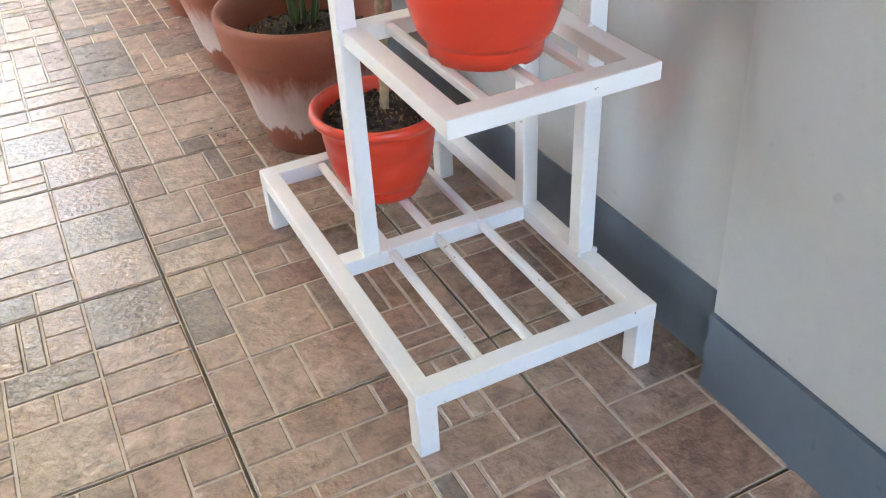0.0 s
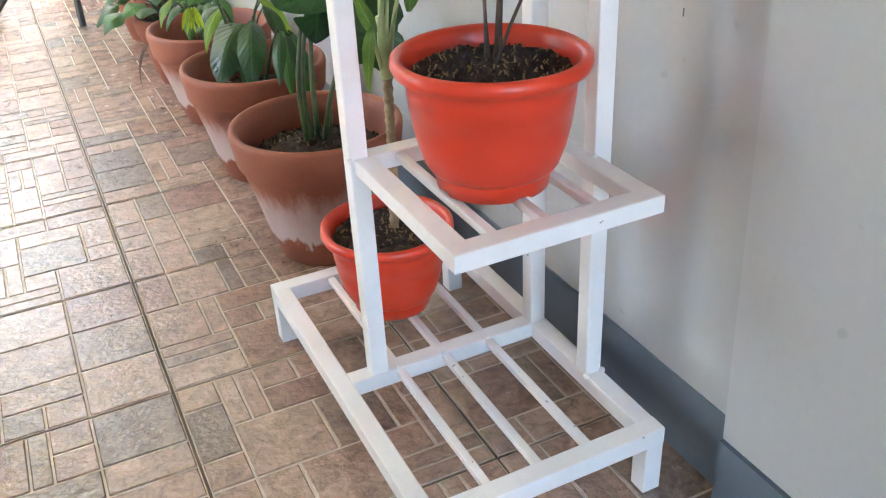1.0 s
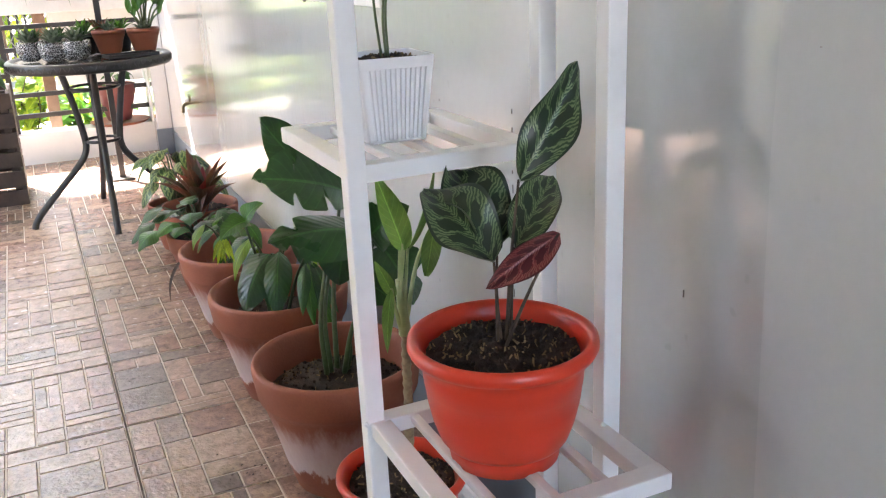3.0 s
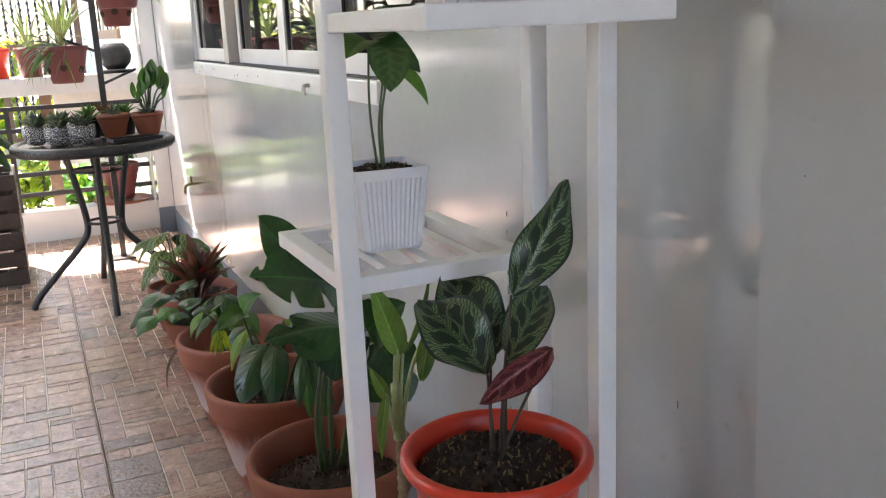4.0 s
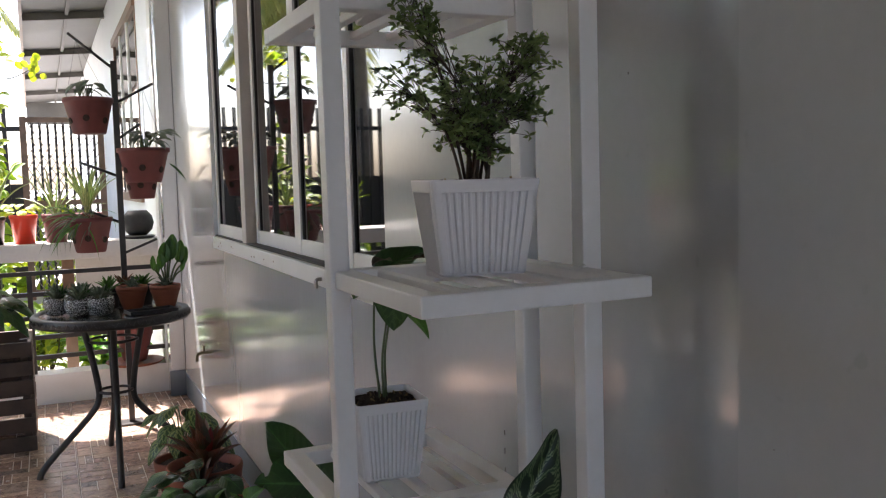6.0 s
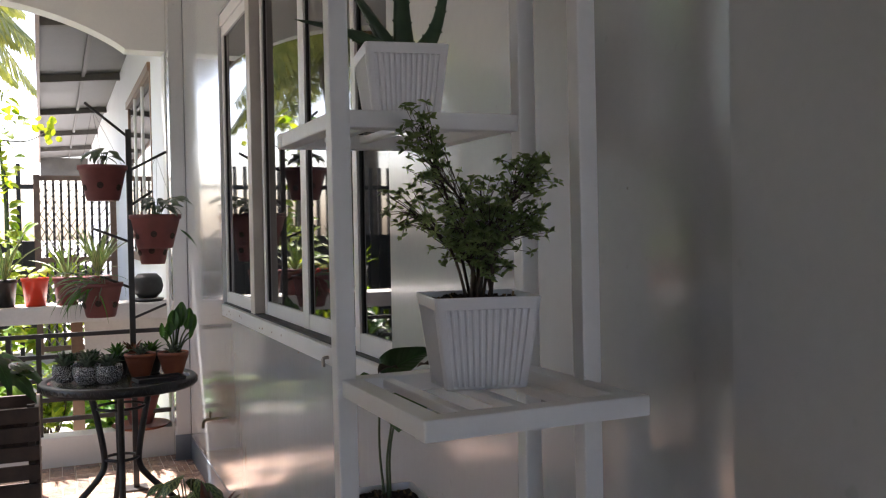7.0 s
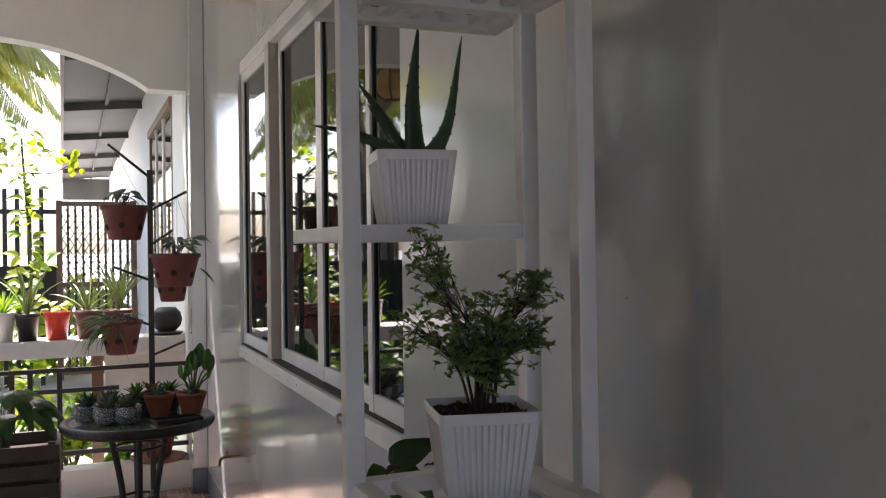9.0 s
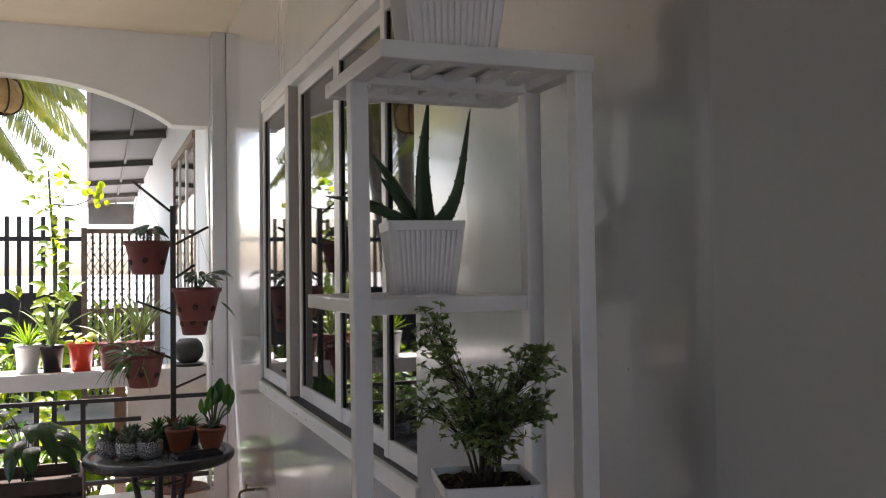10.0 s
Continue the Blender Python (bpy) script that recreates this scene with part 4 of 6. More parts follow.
def aloe_leaf(points, w):
    bm = B()
    way = arc([rel(o, q) for q in points], 7)
    n = len(way)
    rings = []
    for k, p in enumerate(way):
        d = (way[min(k + 1, n - 1)] - way[max(k - 1, 0)]).normalized()
        side = d.cross(Vector((0.25, -1, 0.1))).normalized()
        front = side.cross(d)
        s = 1 - k / (n - 1)
        h = w / 2 * (s ** 0.75 * 0.97 + 0.03)
        rings.append([bm.verts.new(p + side * (h * math.cos(a)) + front * (h * (0.30 if math.sin(a) > 0 else 0.55) * math.sin(a))) for a in (2 * math.pi * j / 10 for j in range(10))])
        if 1 < k < n - 3 and k % 2 == 0:
            for sg in (1, -1):
                e = p + side * (h * sg)
                v = [bm.verts.new(e - d * 0.0022), bm.verts.new(e + d * 0.0022), bm.verts.new(e + side * (0.0022 * sg) + d * 0.001)]
                bm.faces.new(v)
    for a, b in zip(rings, rings[1:]):
        for j in range(10):
            f = bm.faces.new((a[j], a[(j + 1) % 10], b[(j + 1) % 10], b[j]))
            f.smooth = True
    bm.faces.new(rings[-1])
    part("leaf", bm, ALOE, aloe)


Y = 0.17
aloe_leaf([(0.150, Y, 1.395), (0.146, Y, 1.49), (0.152, Y - 0.01, 1.592)], 0.038)
aloe_leaf([(0.165, Y, 1.395), (0.200, Y, 1.455), (0.219, Y - 0.01, 1.580)], 0.031)
aloe_leaf([(0.142, Y, 1.395), (0.110, Y, 1.44), (0.075, Y - 0.01, 1.475)], 0.029)
aloe_leaf([(0.138, Y - 0.01, 1.395), (0.090, Y - 0.01, 1.42), (0.045, Y - 0.02, 1.428)], 0.027)
aloe_leaf([(0.135, Y + 0.02, 1.395), (0.080, Y + 0.03, 1.435), (0.004, Y + 0.03, 1.448)], 0.022)
aloe_leaf([(0.150, Y + 0.03, 1.395), (0.120, Y + 0.06, 1.47), (0.09, Y + 0.08, 1.52)], 0.03)

# cane plant in the lower pot
o = (0.1, 0.155, BASE + 0.115)
drac = plant("cane_plant", o, "dumb cane with a ringed bare stem and long pale-ribbed leaves")
bm = tube(B(), arc([rel(o, q) for q in ((0.106, 0.155, 0.20), (0.110, 0.15, 0.30), (0.110, 0.148, 0.385), (0.110, 0.145, 0.44))], 14), 0.0068, 0.0062, 10)
for v in bm.verts:
    c = Vector((0.009, -0.006, v.co.z))
    v.co += Vector((v.co.x - c.x, v.co.y - c.y, 0)).normalized() * 0.0009 * math.sin(v.co.z * 420)
part("cane", smooth(bm), CANE, drac, "ringed tan cane")
one_stem(drac, o, [(0.110, 0.145, 0.44), (0.108, 0.145, 0.47), (0.106, 0.145, 0.52)], 0.0095, 0.006, CANESTEM, "leaf_sheath")
one_stem(drac, o, [(0.106, 0.145, 0.49), (0.108, 0.14, 0.56), (0.116, 0.14, 0.61)], 0.0045, 0.0025, CANESTEM)
one_leaf(drac, o, (0.113, 0.14, 0.56), (0.072, 0.125, 0.675), 0.036, CANELEAF, (-0.1, -1, 0.2), shape=LANCE, droop=0.03, fold=0.3, wave=0.05, n=14, m=5)
one_leaf(drac, o, (0.118, 0.14, 0.56), (0.164, 0.145, 0.668), 0.014, CANELEAF, (0.6, -1, 0.1), shape=LANCE, droop=0.03, fold=0.45, n=14)
one_leaf(drac, o, (0.158, 0.14, 0.592), (0.136, 0.125, 0.525), 0.026, CANELEAF, (-0.3, -1, 0.2), shape=OVAL, droop=0.05, fold=0.25, wave=0.12, n=14, m=5)
one_leaf(drac, o, (0.094, 0.135, 0.50), (0.060, 0.11, 0.565), 0.018, CANELEAF, (-0.4, -1, 0.2), shape=LANCE, droop=-0.06, fold=0.3, wave=0.04, n=12)
one_leaf(drac, o, (0.088, 0.13, 0.515), (0.066, 0.10, 0.44), 0.016, CANELEAF, (-0.6, -1, 0.3), shape=LANCE, droop=0.12, fold=0.3)
for q in ([(0.104, 0.145, 0.45), (0.096, 0.14, 0.48), (0.088, 0.13, 0.515)], [(0.113, 0.145, 0.46), (0.132, 0.145, 0.54), (0.158, 0.14, 0.594)], [(0.108, 0.145, 0.45), (0.106, 0.14, 0.51), (0.113, 0.14, 0.562)], [(0.110, 0.145, 0.45), (0.112, 0.14, 0.51), (0.118, 0.14, 0.562)]):
    one_stem(drac, o, q, 0.0036, 0.0018, CANESTEM)

# ---- plants of the floor row ----
o = (0.125, 0.54, 0.19)
mon = plant("monstera_plant", o, "monstera with large dark leathery split leaves on upright stems")
for q in ([(0.115, 0.535, 0.20), (0.112, 0.54, 0.33), (0.150, 0.56, 0.46)], [(0.128, 0.545, 0.20), (0.135, 0.55, 0.36), (0.165, 0.56, 0.54)], [(0.105, 0.53, 0.20), (0.098, 0.52, 0.32), (0.12, 0.53, 0.43)], [(0.135, 0.53, 0.20), (0.150, 0.50, 0.31), (0.20, 0.48, 0.44)], [(0.14, 0.535, 0.20), (0.15, 0.53, 0.24), (0.152, 0.53, 0.27)]):
    one_stem(mon, o, q, 0.0055, 0.003)
one_leaf(mon, o, (0.135, 0.56, 0.552), (0.033, 0.55, 0.686), 0.085, DEEP, (0.35, -1, 0.35), shape=EGG, droop=-0.05, fold=0.10, wave=0.07, n=20, m=6)
one_leaf(mon, o, (0.178, 0.56, 0.537), (0.005, 0.52, 0.592), 0.125, DEEP, (-0.1, -0.8, 0.7), shape=EGG, droop=0.08, fold=0.12, cuts=7, deep=0.92, sharp=9, wave=0.06, n=56, m=8)
one_leaf(mon, o, (0.192, 0.50, 0.470), (0.002, 0.44, 0.505), 0.105, DEEP, (-0.1, -0.72, 0.9), shape=EGG, droop=0.13, fold=-0.20, wave=0.05, cuts=3, deep=0.8, sharp=16, n=40, m=7)
one_leaf(mon, o, (0.165, 0.55, 0.47), (0.13, 0.50, 0.39), 0.11, DEEP, (-0.4, -1, 0.3), shape=HEART, droop=0.08, fold=0.1, cuts=4, sharp=6, deep=0.7, n=30, m=6)
one_leaf(mon, o, (0.205, 0.48, 0.455), (0.235, 0.42, 0.36), 0.10, DEEP, (0.2, -1, 0.4), shape=HEART, droop=0.1, cuts=4, n=14, m=6)
one_leaf(mon, o, (0.195, 0.50, 0.47), (0.245, 0.44, 0.53), 0.09, DEEP, (-0.2, -0.8, 0.6), shape=HEART, droop=0.1, cuts=4, n=14, m=6)
one_leaf(mon, o, (0.165, 0.50, 0.40), (0.225, 0.43, 0.345), 0.07, DEEP, (-0.2, -0.8, 0.6), shape=HEART, droop=0.12, cuts=3, n=12, m=5)


def broad_plant(name, o, label, leaves, material, seed, height, reach, width, shape=HEART, lean=(-0.25, -0.35), stem_r=0.003, pale=None, droop=0.16):
    """A clump of stalked leaves arching outwards and down."""
    p = plant(name, o, label)
    rng = random.Random(seed)
    for k in range(leaves):
        a = 2 * math.pi * (k * 0.382 + rng.uniform(-0.05, 0.05))
        r = reach * rng.uniform(0.25, 0.75)
        h = height * rng.uniform(0.45, 1.0)
        crown = Vector((math.cos(a) * r + lean[0] * reach * 0.6, math.sin(a) * r + lean[1] * reach * 0.6, h))
        out = Vector((math.cos(a), math.sin(a), 0)) + Vector((lean[0], lean[1], 0))
        tip = crown + out.normalized() * reach * rng.uniform(0.45, 0.75) + Vector((0, 0, -height * rng.uniform(0.1, 0.55)))
        part("stem", smooth(tube(B(), arc([(rng.uniform(-0.02, 0.02), rng.uniform(-0.02, 0.02), -0.02), crown * 0.55 + Vector((0, 0, h * 0.2)), crown], 5), stem_r, stem_r * 0.6, 6)), STEM, p)
        mtl = pale if pale and k % 4 == 0 else material
        part("leaf", leaf(B(), crown, tip, width * rng.uniform(0.8, 1.15), (-0.2 + out.x * 0.3, -0.4 + out.y * 0.3, 1), shape, droop=droop, fold=-0.1, wave=0.05, n=11, m=4, seed=k), mtl, p)
    return p


o = (0.11, 0.92, 0.175)
phil = plant("philodendron", o, "drooping philodendron with glossy dark pointed leaves in a clay pot")
for q in ([(0.11, 0.92, 0.16), (0.10, 0.92, 0.27), (0.085, 0.91, 0.335)], [(0.12, 0.93, 0.16), (0.125, 0.92, 0.28), (0.13, 0.90, 0.345)], [(0.13, 0.92, 0.16), (0.15, 0.88, 0.27), (0.16, 0.83, 0.335)], [(0.105, 0.94, 0.16), (0.09, 0.95, 0.30), (0.07, 0.95, 0.395)]):
    one_stem(phil, o, q, 0.0042, 0.0026)
one_leaf(phil, o, (0.105, 0.90, 0.335), (0.030, 0.84, 0.235), 0.095, DEEP, (-0.6, -0.7, 0.6), shape=HEART, droop=0.16, fold=-0.15, wave=0.04, n=13, m=5)
one_leaf(phil, o, (0.125, 0.89, 0.34), (0.085, 0.80, 0.225), 0.060, DEEP, (-0.3, -0.9, 0.5), shape=LANCE, droop=0.18, fold=-0.2, wave=0.04, n=13, m=4)
one_leaf(phil, o, (0.105, 0.89, 0.30), (0.090, 0.84, 0.205), 0.022, FRESH, (-0.3, -1, 0.3), shape=LANCE, droop=0.15, n=10)
for k, (x, z, w) in enumerate(((0.125, 0.245, 0.028), (0.147, 0.215, 0.030), (0.170, 0.225, 0.030), (0.188, 0.185, 0.028), (0.200, 0.235, 0.024))):
    one_leaf(phil, o, (0.155 + 0.004 * k, 0.80, 0.335), (x, 0.745, z), w, MID if k % 2 else DEEP, (-0.35, -0.9, 0.4), shape=LANCE, droop=0.16, fold=-0.25, wave=0.04, n=12, m=3, seed=k)
one_leaf(phil, o, (0.075, 0.95, 0.40), (0.012, 0.93, 0.375), 0.055, MID, (-0.3, -0.6, 1), shape=HEART, droop=0.14, wave=0.05, n=10)
one_leaf(phil, o, (0.072, 0.95, 0.40), (0.11, 0.93, 0.44), 0.05, MID, (-0.3, -0.6, 1), shape=HEART, droop=0.14, wave=0.05, n=10)
for k in range(6):
    one_leaf(phil, o, (0.012 + 0.006 * (k % 3), 0.93, 0.375), (-0.012 + 0.009 * k, 0.91, 0.335 - 0.008 * (k % 2)), 0.010, LIME, (-0.3, -0.9, 0.5), shape=LANCE, droop=0.1, n=6, m=2, seed=k)
broad_plant("philodendron", (0.13, 0.99, 0.175), "young philodendron with bright green leaves in a clay pot", 10, DEEP, 34, 0.20, 0.085, 0.038, lean=(-0.2, -0.2), pale=FRESH, shape=LANCE)
broad_plant("philodendron", (0.10, 1.29, 0.15), "philodendron cutting with pale new leaves in a clay pot", 12, MID, 37, 0.17, 0.08, 0.034, lean=(-0.3, -0.2), pale=FRESH, shape=LANCE)
broad_plant("leafy_clump", (0.08, 1.66, 0.16), "clump of broad arching dark green leaves in a clay pot", 15, DEEP, 41, 0.12, 0.12, 0.06, shape=LANCE, lean=(-0.45, -0.1), pale=MID)


def rosette(name, o, label, leaves, length, width, material, seed, up=0.6, shape=STRAP, tip_drop=0.25, centre=None, fold=0.3):
    p = plant(name, o, label)
    rng = random.Random(seed)
    for k in range(leaves):
        a = k * 2.4 + rng.uniform(-0.2, 0.2)
        s = k / leaves
        el = up + (1 - up) * 0.75 * s + rng.uniform(-0.08, 0.08)
        d = Vector((math.cos(a) * (1 - el * 0.75), math.sin(a) * (1 - el * 0.75), el))
        ln = length * rng.uniform(0.75, 1.05) * (0.7 if centre and s > 0.80 else 1)
        tip = d.normalized() * ln + Vector((0, 0, -tip_drop * ln * (1 - s)))
        mtl = centre if centre and s > 0.80 else material
        part("leaf", leaf(B(), (0, 0, -0.012), tip, width, Vector((-math.cos(a), -math.sin(a), 1.2)), shape, droop=0.12 * (1 - s), fold=fold, n=8, m=2, seed=k), mtl, p)
    return p


rosette("bromeliad", (0.13, 1.88, 0.18), "bronze bromeliad with a crimson heart in a clay pot", 26, 0.215, 0.052, BROMELIAD, 51, 0.62, LANCE, 0.26, CRIMSON)
rosette("bromeliad", (0.09, 1.78, 0.17), "small bronze bromeliad among the floor pots", 12, 0.12, 0.03, BROMELIAD, 52, 0.4, LANCE, 0.2)
broad_plant("mottled_aglaonema", (0.10, 2.17, 0.14), "aglaonema with yellow-green mottled pointed leaves in a clay pot", 18, SPECKLED, 55, 0.21, 0.12, 0.05, shape=LANCE, lean=(0.0, -0.2))
one_leaf(plant("withered_leaf", (0.02, 1.46, 0.19), "single thin withered brown leaf hanging over a pot rim", "leaf"), (0.02, 1.46, 0.19), (0.02, 1.44, 0.20), (-0.055, 1.40, 0.08), 0.010, BARK, (-0.4, -0.5, 1), shape=LANCE, droop=0.25)


# ---- bistro table and what stands on it ----
TX, TY, TZ = -0.078, 2.72, 0.612
table = thing("bistro_table", (TX, TY, 0), "round dark metal bistro table with a glass top and bent legs", "table")
part("glass_top", smooth(lathe(B(), [(0, TZ - 0.012), (0.262, TZ - 0.012), (0.262, TZ - 0.004), (0, TZ - 0.004)], 64), True), mat("dusty_glass_top", (0.10, 0.11, 0.11), (0.20, 0.21, 0.20), 9.0, 0.12, 0.05, 120.0), table, "grey dusty glass top")
part("rim", smooth(lathe(B(), [(0.258, TZ - 0.034), (0.284, TZ - 0.036), (0.291, TZ - 0.028), (0.291, TZ - 0.006), (0.284, TZ + 0.001), (0.264, TZ), (0.258, TZ - 0.006), (0.258, TZ - 0.034)], 72)), BLACK, table, "black woven-pattern metal rim")
bm = B()
for k in range(120):
    a = 2 * math.pi * k / 120
    q = Matrix.Translation((0.2915 * math.cos(a), 0.2915 * math.sin(a), TZ - 0.017)) @ Matrix.Rotation(a, 4, "Z") @ Matrix.Rotation(0.6 if k % 2 else -0.6, 4, "X")
    box(bm, -0.001, 0.0018, -0.0022, 0.0022, -0.009, 0.009, m=q)
tagged(part("weave", bm, BLACK, table), kind="stuff")
for a in (3.30, 4.66, 6.20, 1.62):
    c, s = math.cos(a), math.sin(a)
    way = arc([(c * r, s * r, z) for r, z in ((0.115, TZ - 0.03), (0.092, 0.48), (0.068, 0.345), (0.066, 0.27), (0.10, 0.215), (0.18, 0.135), (0.255, 0.06), (0.285, 0.022), (0.292, 0.0))], 6)
    lg = part("leg", smooth(tube(B(), way, 0.0125, 0.0125, 10)), BLACK, table)
for r, z in ((0.062, 0.30), (0.090, 0.50)):
    bm = B()
    ring = [(r * math.cos(2 * math.pi * k / 24), r * math.sin(2 * math.pi * k / 24), z) for k in range(25)]
    part("brace_ring", smooth(tube(bm, ring, 0.006, seg=6)), BLACK, table)


def speckle_mat():
    m = mat("black_white_glaze", (0.015, 0.015, 0.015), (0.02, 0.02, 0.02), 30.0, 0.25, 0.05, 200.0)
    nt = m.node_tree
    v = node(nt, "ShaderNodeTexVoronoi", Scale=135.0)
    v.feature = "DISTANCE_TO_EDGE"
    r = nt.nodes.new("ShaderNodeValToRGB")
    r.color_ramp.elements[0].position, r.color_ramp.elements[1].position = 0.035, 0.07
    r.color_ramp.elements[0].color, r.color_ramp.elements[1].color = (0.65, 0.65, 0.66, 1), (0.015, 0.015, 0.015, 1)
    co = next(n for n in nt.nodes if n.type == "TEX_COORD")
    nt.links.new(co.outputs["Object"], v.inputs["Vector"]), nt.links.new(v.outputs["Distance"], r.inputs[0])
    nt.links.new(r.outputs[0], nt.nodes["Principled BSDF"].inputs["Base Color"])
    return m


SPECKLE = speckle_mat()


def bowl(at, r, h, seed):
    p = thing("glazed_bowl", at, "small black and white speckled glazed bowl on the table", "bowl", "speckled bowls")
    prof = [(0, 0.002), (r * 0.55, 0), (r * 0.8, h * 0.15), (r, h * 0.55), (r * 0.97, h * 0.85), (r * 0.93, h), (r * 0.87, h), (r * 0.88, h * 0.8), (0, h * 0.7)]
    part("bowl_body", smooth(lathe(B(), prof, 40)), SPECKLE, p)
    soil(p, r * 0.86, h * 0.84, 0.004, 12, seed)
    return p


for k, (x, y, r) in enumerate(((-0.275, 2.70, 0.046), (-0.20, 2.63, 0.05), (-0.125, 2.62, 0.055), (-0.19, 2.76, 0.05))):
    bowl((x, y, TZ), r, 0.068, 60 + k)
    rosette("succulent", (x, y, TZ + 0.062), "grey-green succulent rosette in a speckled bowl", 20, 0.062, 0.017, GREYGREEN, 60 + k, 0.25, OVAL, 0.0, fold=0.4)
    rosette("succulent", (x + 0.022, y + 0.012, TZ + 0.062), "small dark succulent in a speckled bowl", 12, 0.055, 0.012, DEEP, 70 + k, 0.5, OVAL, 0.0, fold=0.4)
for k, (x, y) in enumerate(((0.0, 2.72), (0.122, 2.70))):
    clay_pot((x, y, TZ), 0.060, 0.090, "small terracotta pot with succulents on the table", CLAY, "small clay pots", earth=0.92, hulls=12, seed=80 + k, mound=0.004)
    rosette("succulent", (x, y, TZ + 0.085), "low succulent rosette in a small clay pot", 16, 0.05, 0.013, GREYGREEN, 82 + k, 0.25, OVAL, 0.0, fold=0.4)
tall = plant("upright_succulent", (0.13, 2.72, TZ + 0.085), "tall succulent with upright paddle leaves in a clay pot")
for k, (dx, h, w) in enumerate(((-0.004, 0.17, 0.046), (0.024, 0.20, 0.05), (0.05, 0.175, 0.044), (0.012, 0.185, 0.04), (0.066, 0.15, 0.034), (-0.018, 0.13, 0.032), (-0.045, 0.12, 0.022), (-0.03, 0.09, 0.018), (0.06, 0.10, 0.018))):
    part("stem", smooth(tube(B(), arc([(dx * 0.2, 0, -0.01), (dx * 0.6, 0.0, h * 0.35), (dx, 0, h * 0.55)], 4), 0.004, 0.003, 6)), STEM, tall)
    part("leaf", leaf(B(), (dx, 0, h * 0.5), (dx * 1.15 + 0.005, -0.005, h), w, (-0.2, -1, 0.2), OVAL, fold=0.25, n=9, m=3, seed=k), MID, tall)
for k, (x, y, h) in enumerate(((-0.08, 2.80, 0.09), (-0.02, 2.84, 0.10), (0.05, 2.83, 0.11))):
    q = thing("nursery_pot", (x, y, TZ), "small black plastic nursery pot on the table", "plant pot", "black nursery pots")
    part("pot_body", smooth(lathe(B(), [(0, 0.002), (0.033, 0), (0.045, 0.07), (0.048, 0.072), (0.048, 0.08), (0.044, 0.08), (0.042, 0.065), (0, 0.06)], 28)), BLACK, q)
    rosette("succulent", (x, y, TZ + 0.065), "dark reddish succulent in a black nursery pot", 14, 0.075, 0.016, BROMELIAD if k == 1 else MID, 90 + k, 0.45, OVAL, 0.0, fold=0.4)
tray = thing("plant_tray", pose(0.055, 2.585, TZ, 0, 0, 12), "flat black plastic tray with dry bits on the table", "tray")
part("tray_base", box(B(), -0.085, 0.085, -0.04, 0.04, 0, 0.005, 0.002), BLACK, tray)
for x0, x1, y0, y1 in ((-0.09, 0.09, -0.046, -0.04), (-0.09, 0.09, 0.04, 0.046), (-0.09, -0.085, -0.04, 0.04), (0.085, 0.09, -0.04, 0.04)):
    part("tray_edge", box(B(), x0, x1, y0, y1, 0, 0.013, 0.001), BLACK, tray)


# ---- pole with hanging pots ----
PX, PY = 0.020, 3.345
pole = thing("pot_hanger_pole", (PX, PY, 0), "tall black steel pole with short arms for hanging pots", "plant hanger")
part("pole", box(B(), -0.0125, 0.0125, -0.0125, 0.0125, 0, 1.65, 0.001), BLACK, pole)
part("foot_plate", box(B(), -0.05, 0.05, -0.05, 0.05, 0, 0.010, 0.002), BLACK, pole)
ARMS = [((0, 0, 1.615), (-0.182, 0, 1.765)), ((0, 0, 1.462), (0.165, -0.0, 1.552)), ((0, 0, 1.135), (-0.16, 0, 1.20)), ((0, 0, 0.925), (-0.135, 0, 0.985)), ((0, 0, 0.785), (0.15, 0, 0.845)), ((0, 0, 1.30), (0.10, 0.0, 1.37))]
for a, b in ARMS:
    part("arm", smooth(tube(B(), [a, b], 0.0065, seg=6)), BLACK, pole)


def hanging_pot(x, y, z, r, h, hook, label, seed, wires=True):
    """Dark clay orchid pot with round side holes, on wires."""
    p = thing("hanging_pot", (x, y, z), label, "hanging pot", "hanging clay pots")
    prof = [(0, 0.003), (r * 0.62, 0), (r * 0.66, 0.008), (r * 0.93, h * 0.86), (r * 1.0, h * 0.88), (r * 1.0, h), (r * 0.92, h), (r * 0.88, h * 0.8), (0, h * 0.7)]
    body = part("pot_body", smooth(lathe(B(), prof, 40)), CLAY_DARK, p)
    for k, a in enumerate((-2.75, -1.75, -0.7, 0.4)):
        zc = h * (0.42 if k % 2 else 0.36)
        rr = r * (0.66 + 0.27 * zc / (h * 0.86)) + 0.001
        part("air_hole", lathe(B(), [(0, 0.0008), (0.014, 0.0008), (0.0145, -0.003)], 14), SOIL, body,
             at=Matrix.Translation((rr * math.cos(a), rr * math.sin(a), zc)) @ Vector((math.cos(a), math.sin(a), -0.25)).to_track_quat("Z", "Y").to_matrix().to_4x4())
    soil(p, r * 0.86, h * 0.86, 0.006, 10, seed)
    if wires:
        for a in (0.5, 2.6, 4.7):
            part("wire", tube(B(), [(r * 0.95 * math.cos(a), r * 0.95 * math.sin(a), h), rel((x, y, z), hook)], 0.0009, seg=4), BLACK, p)
    return p


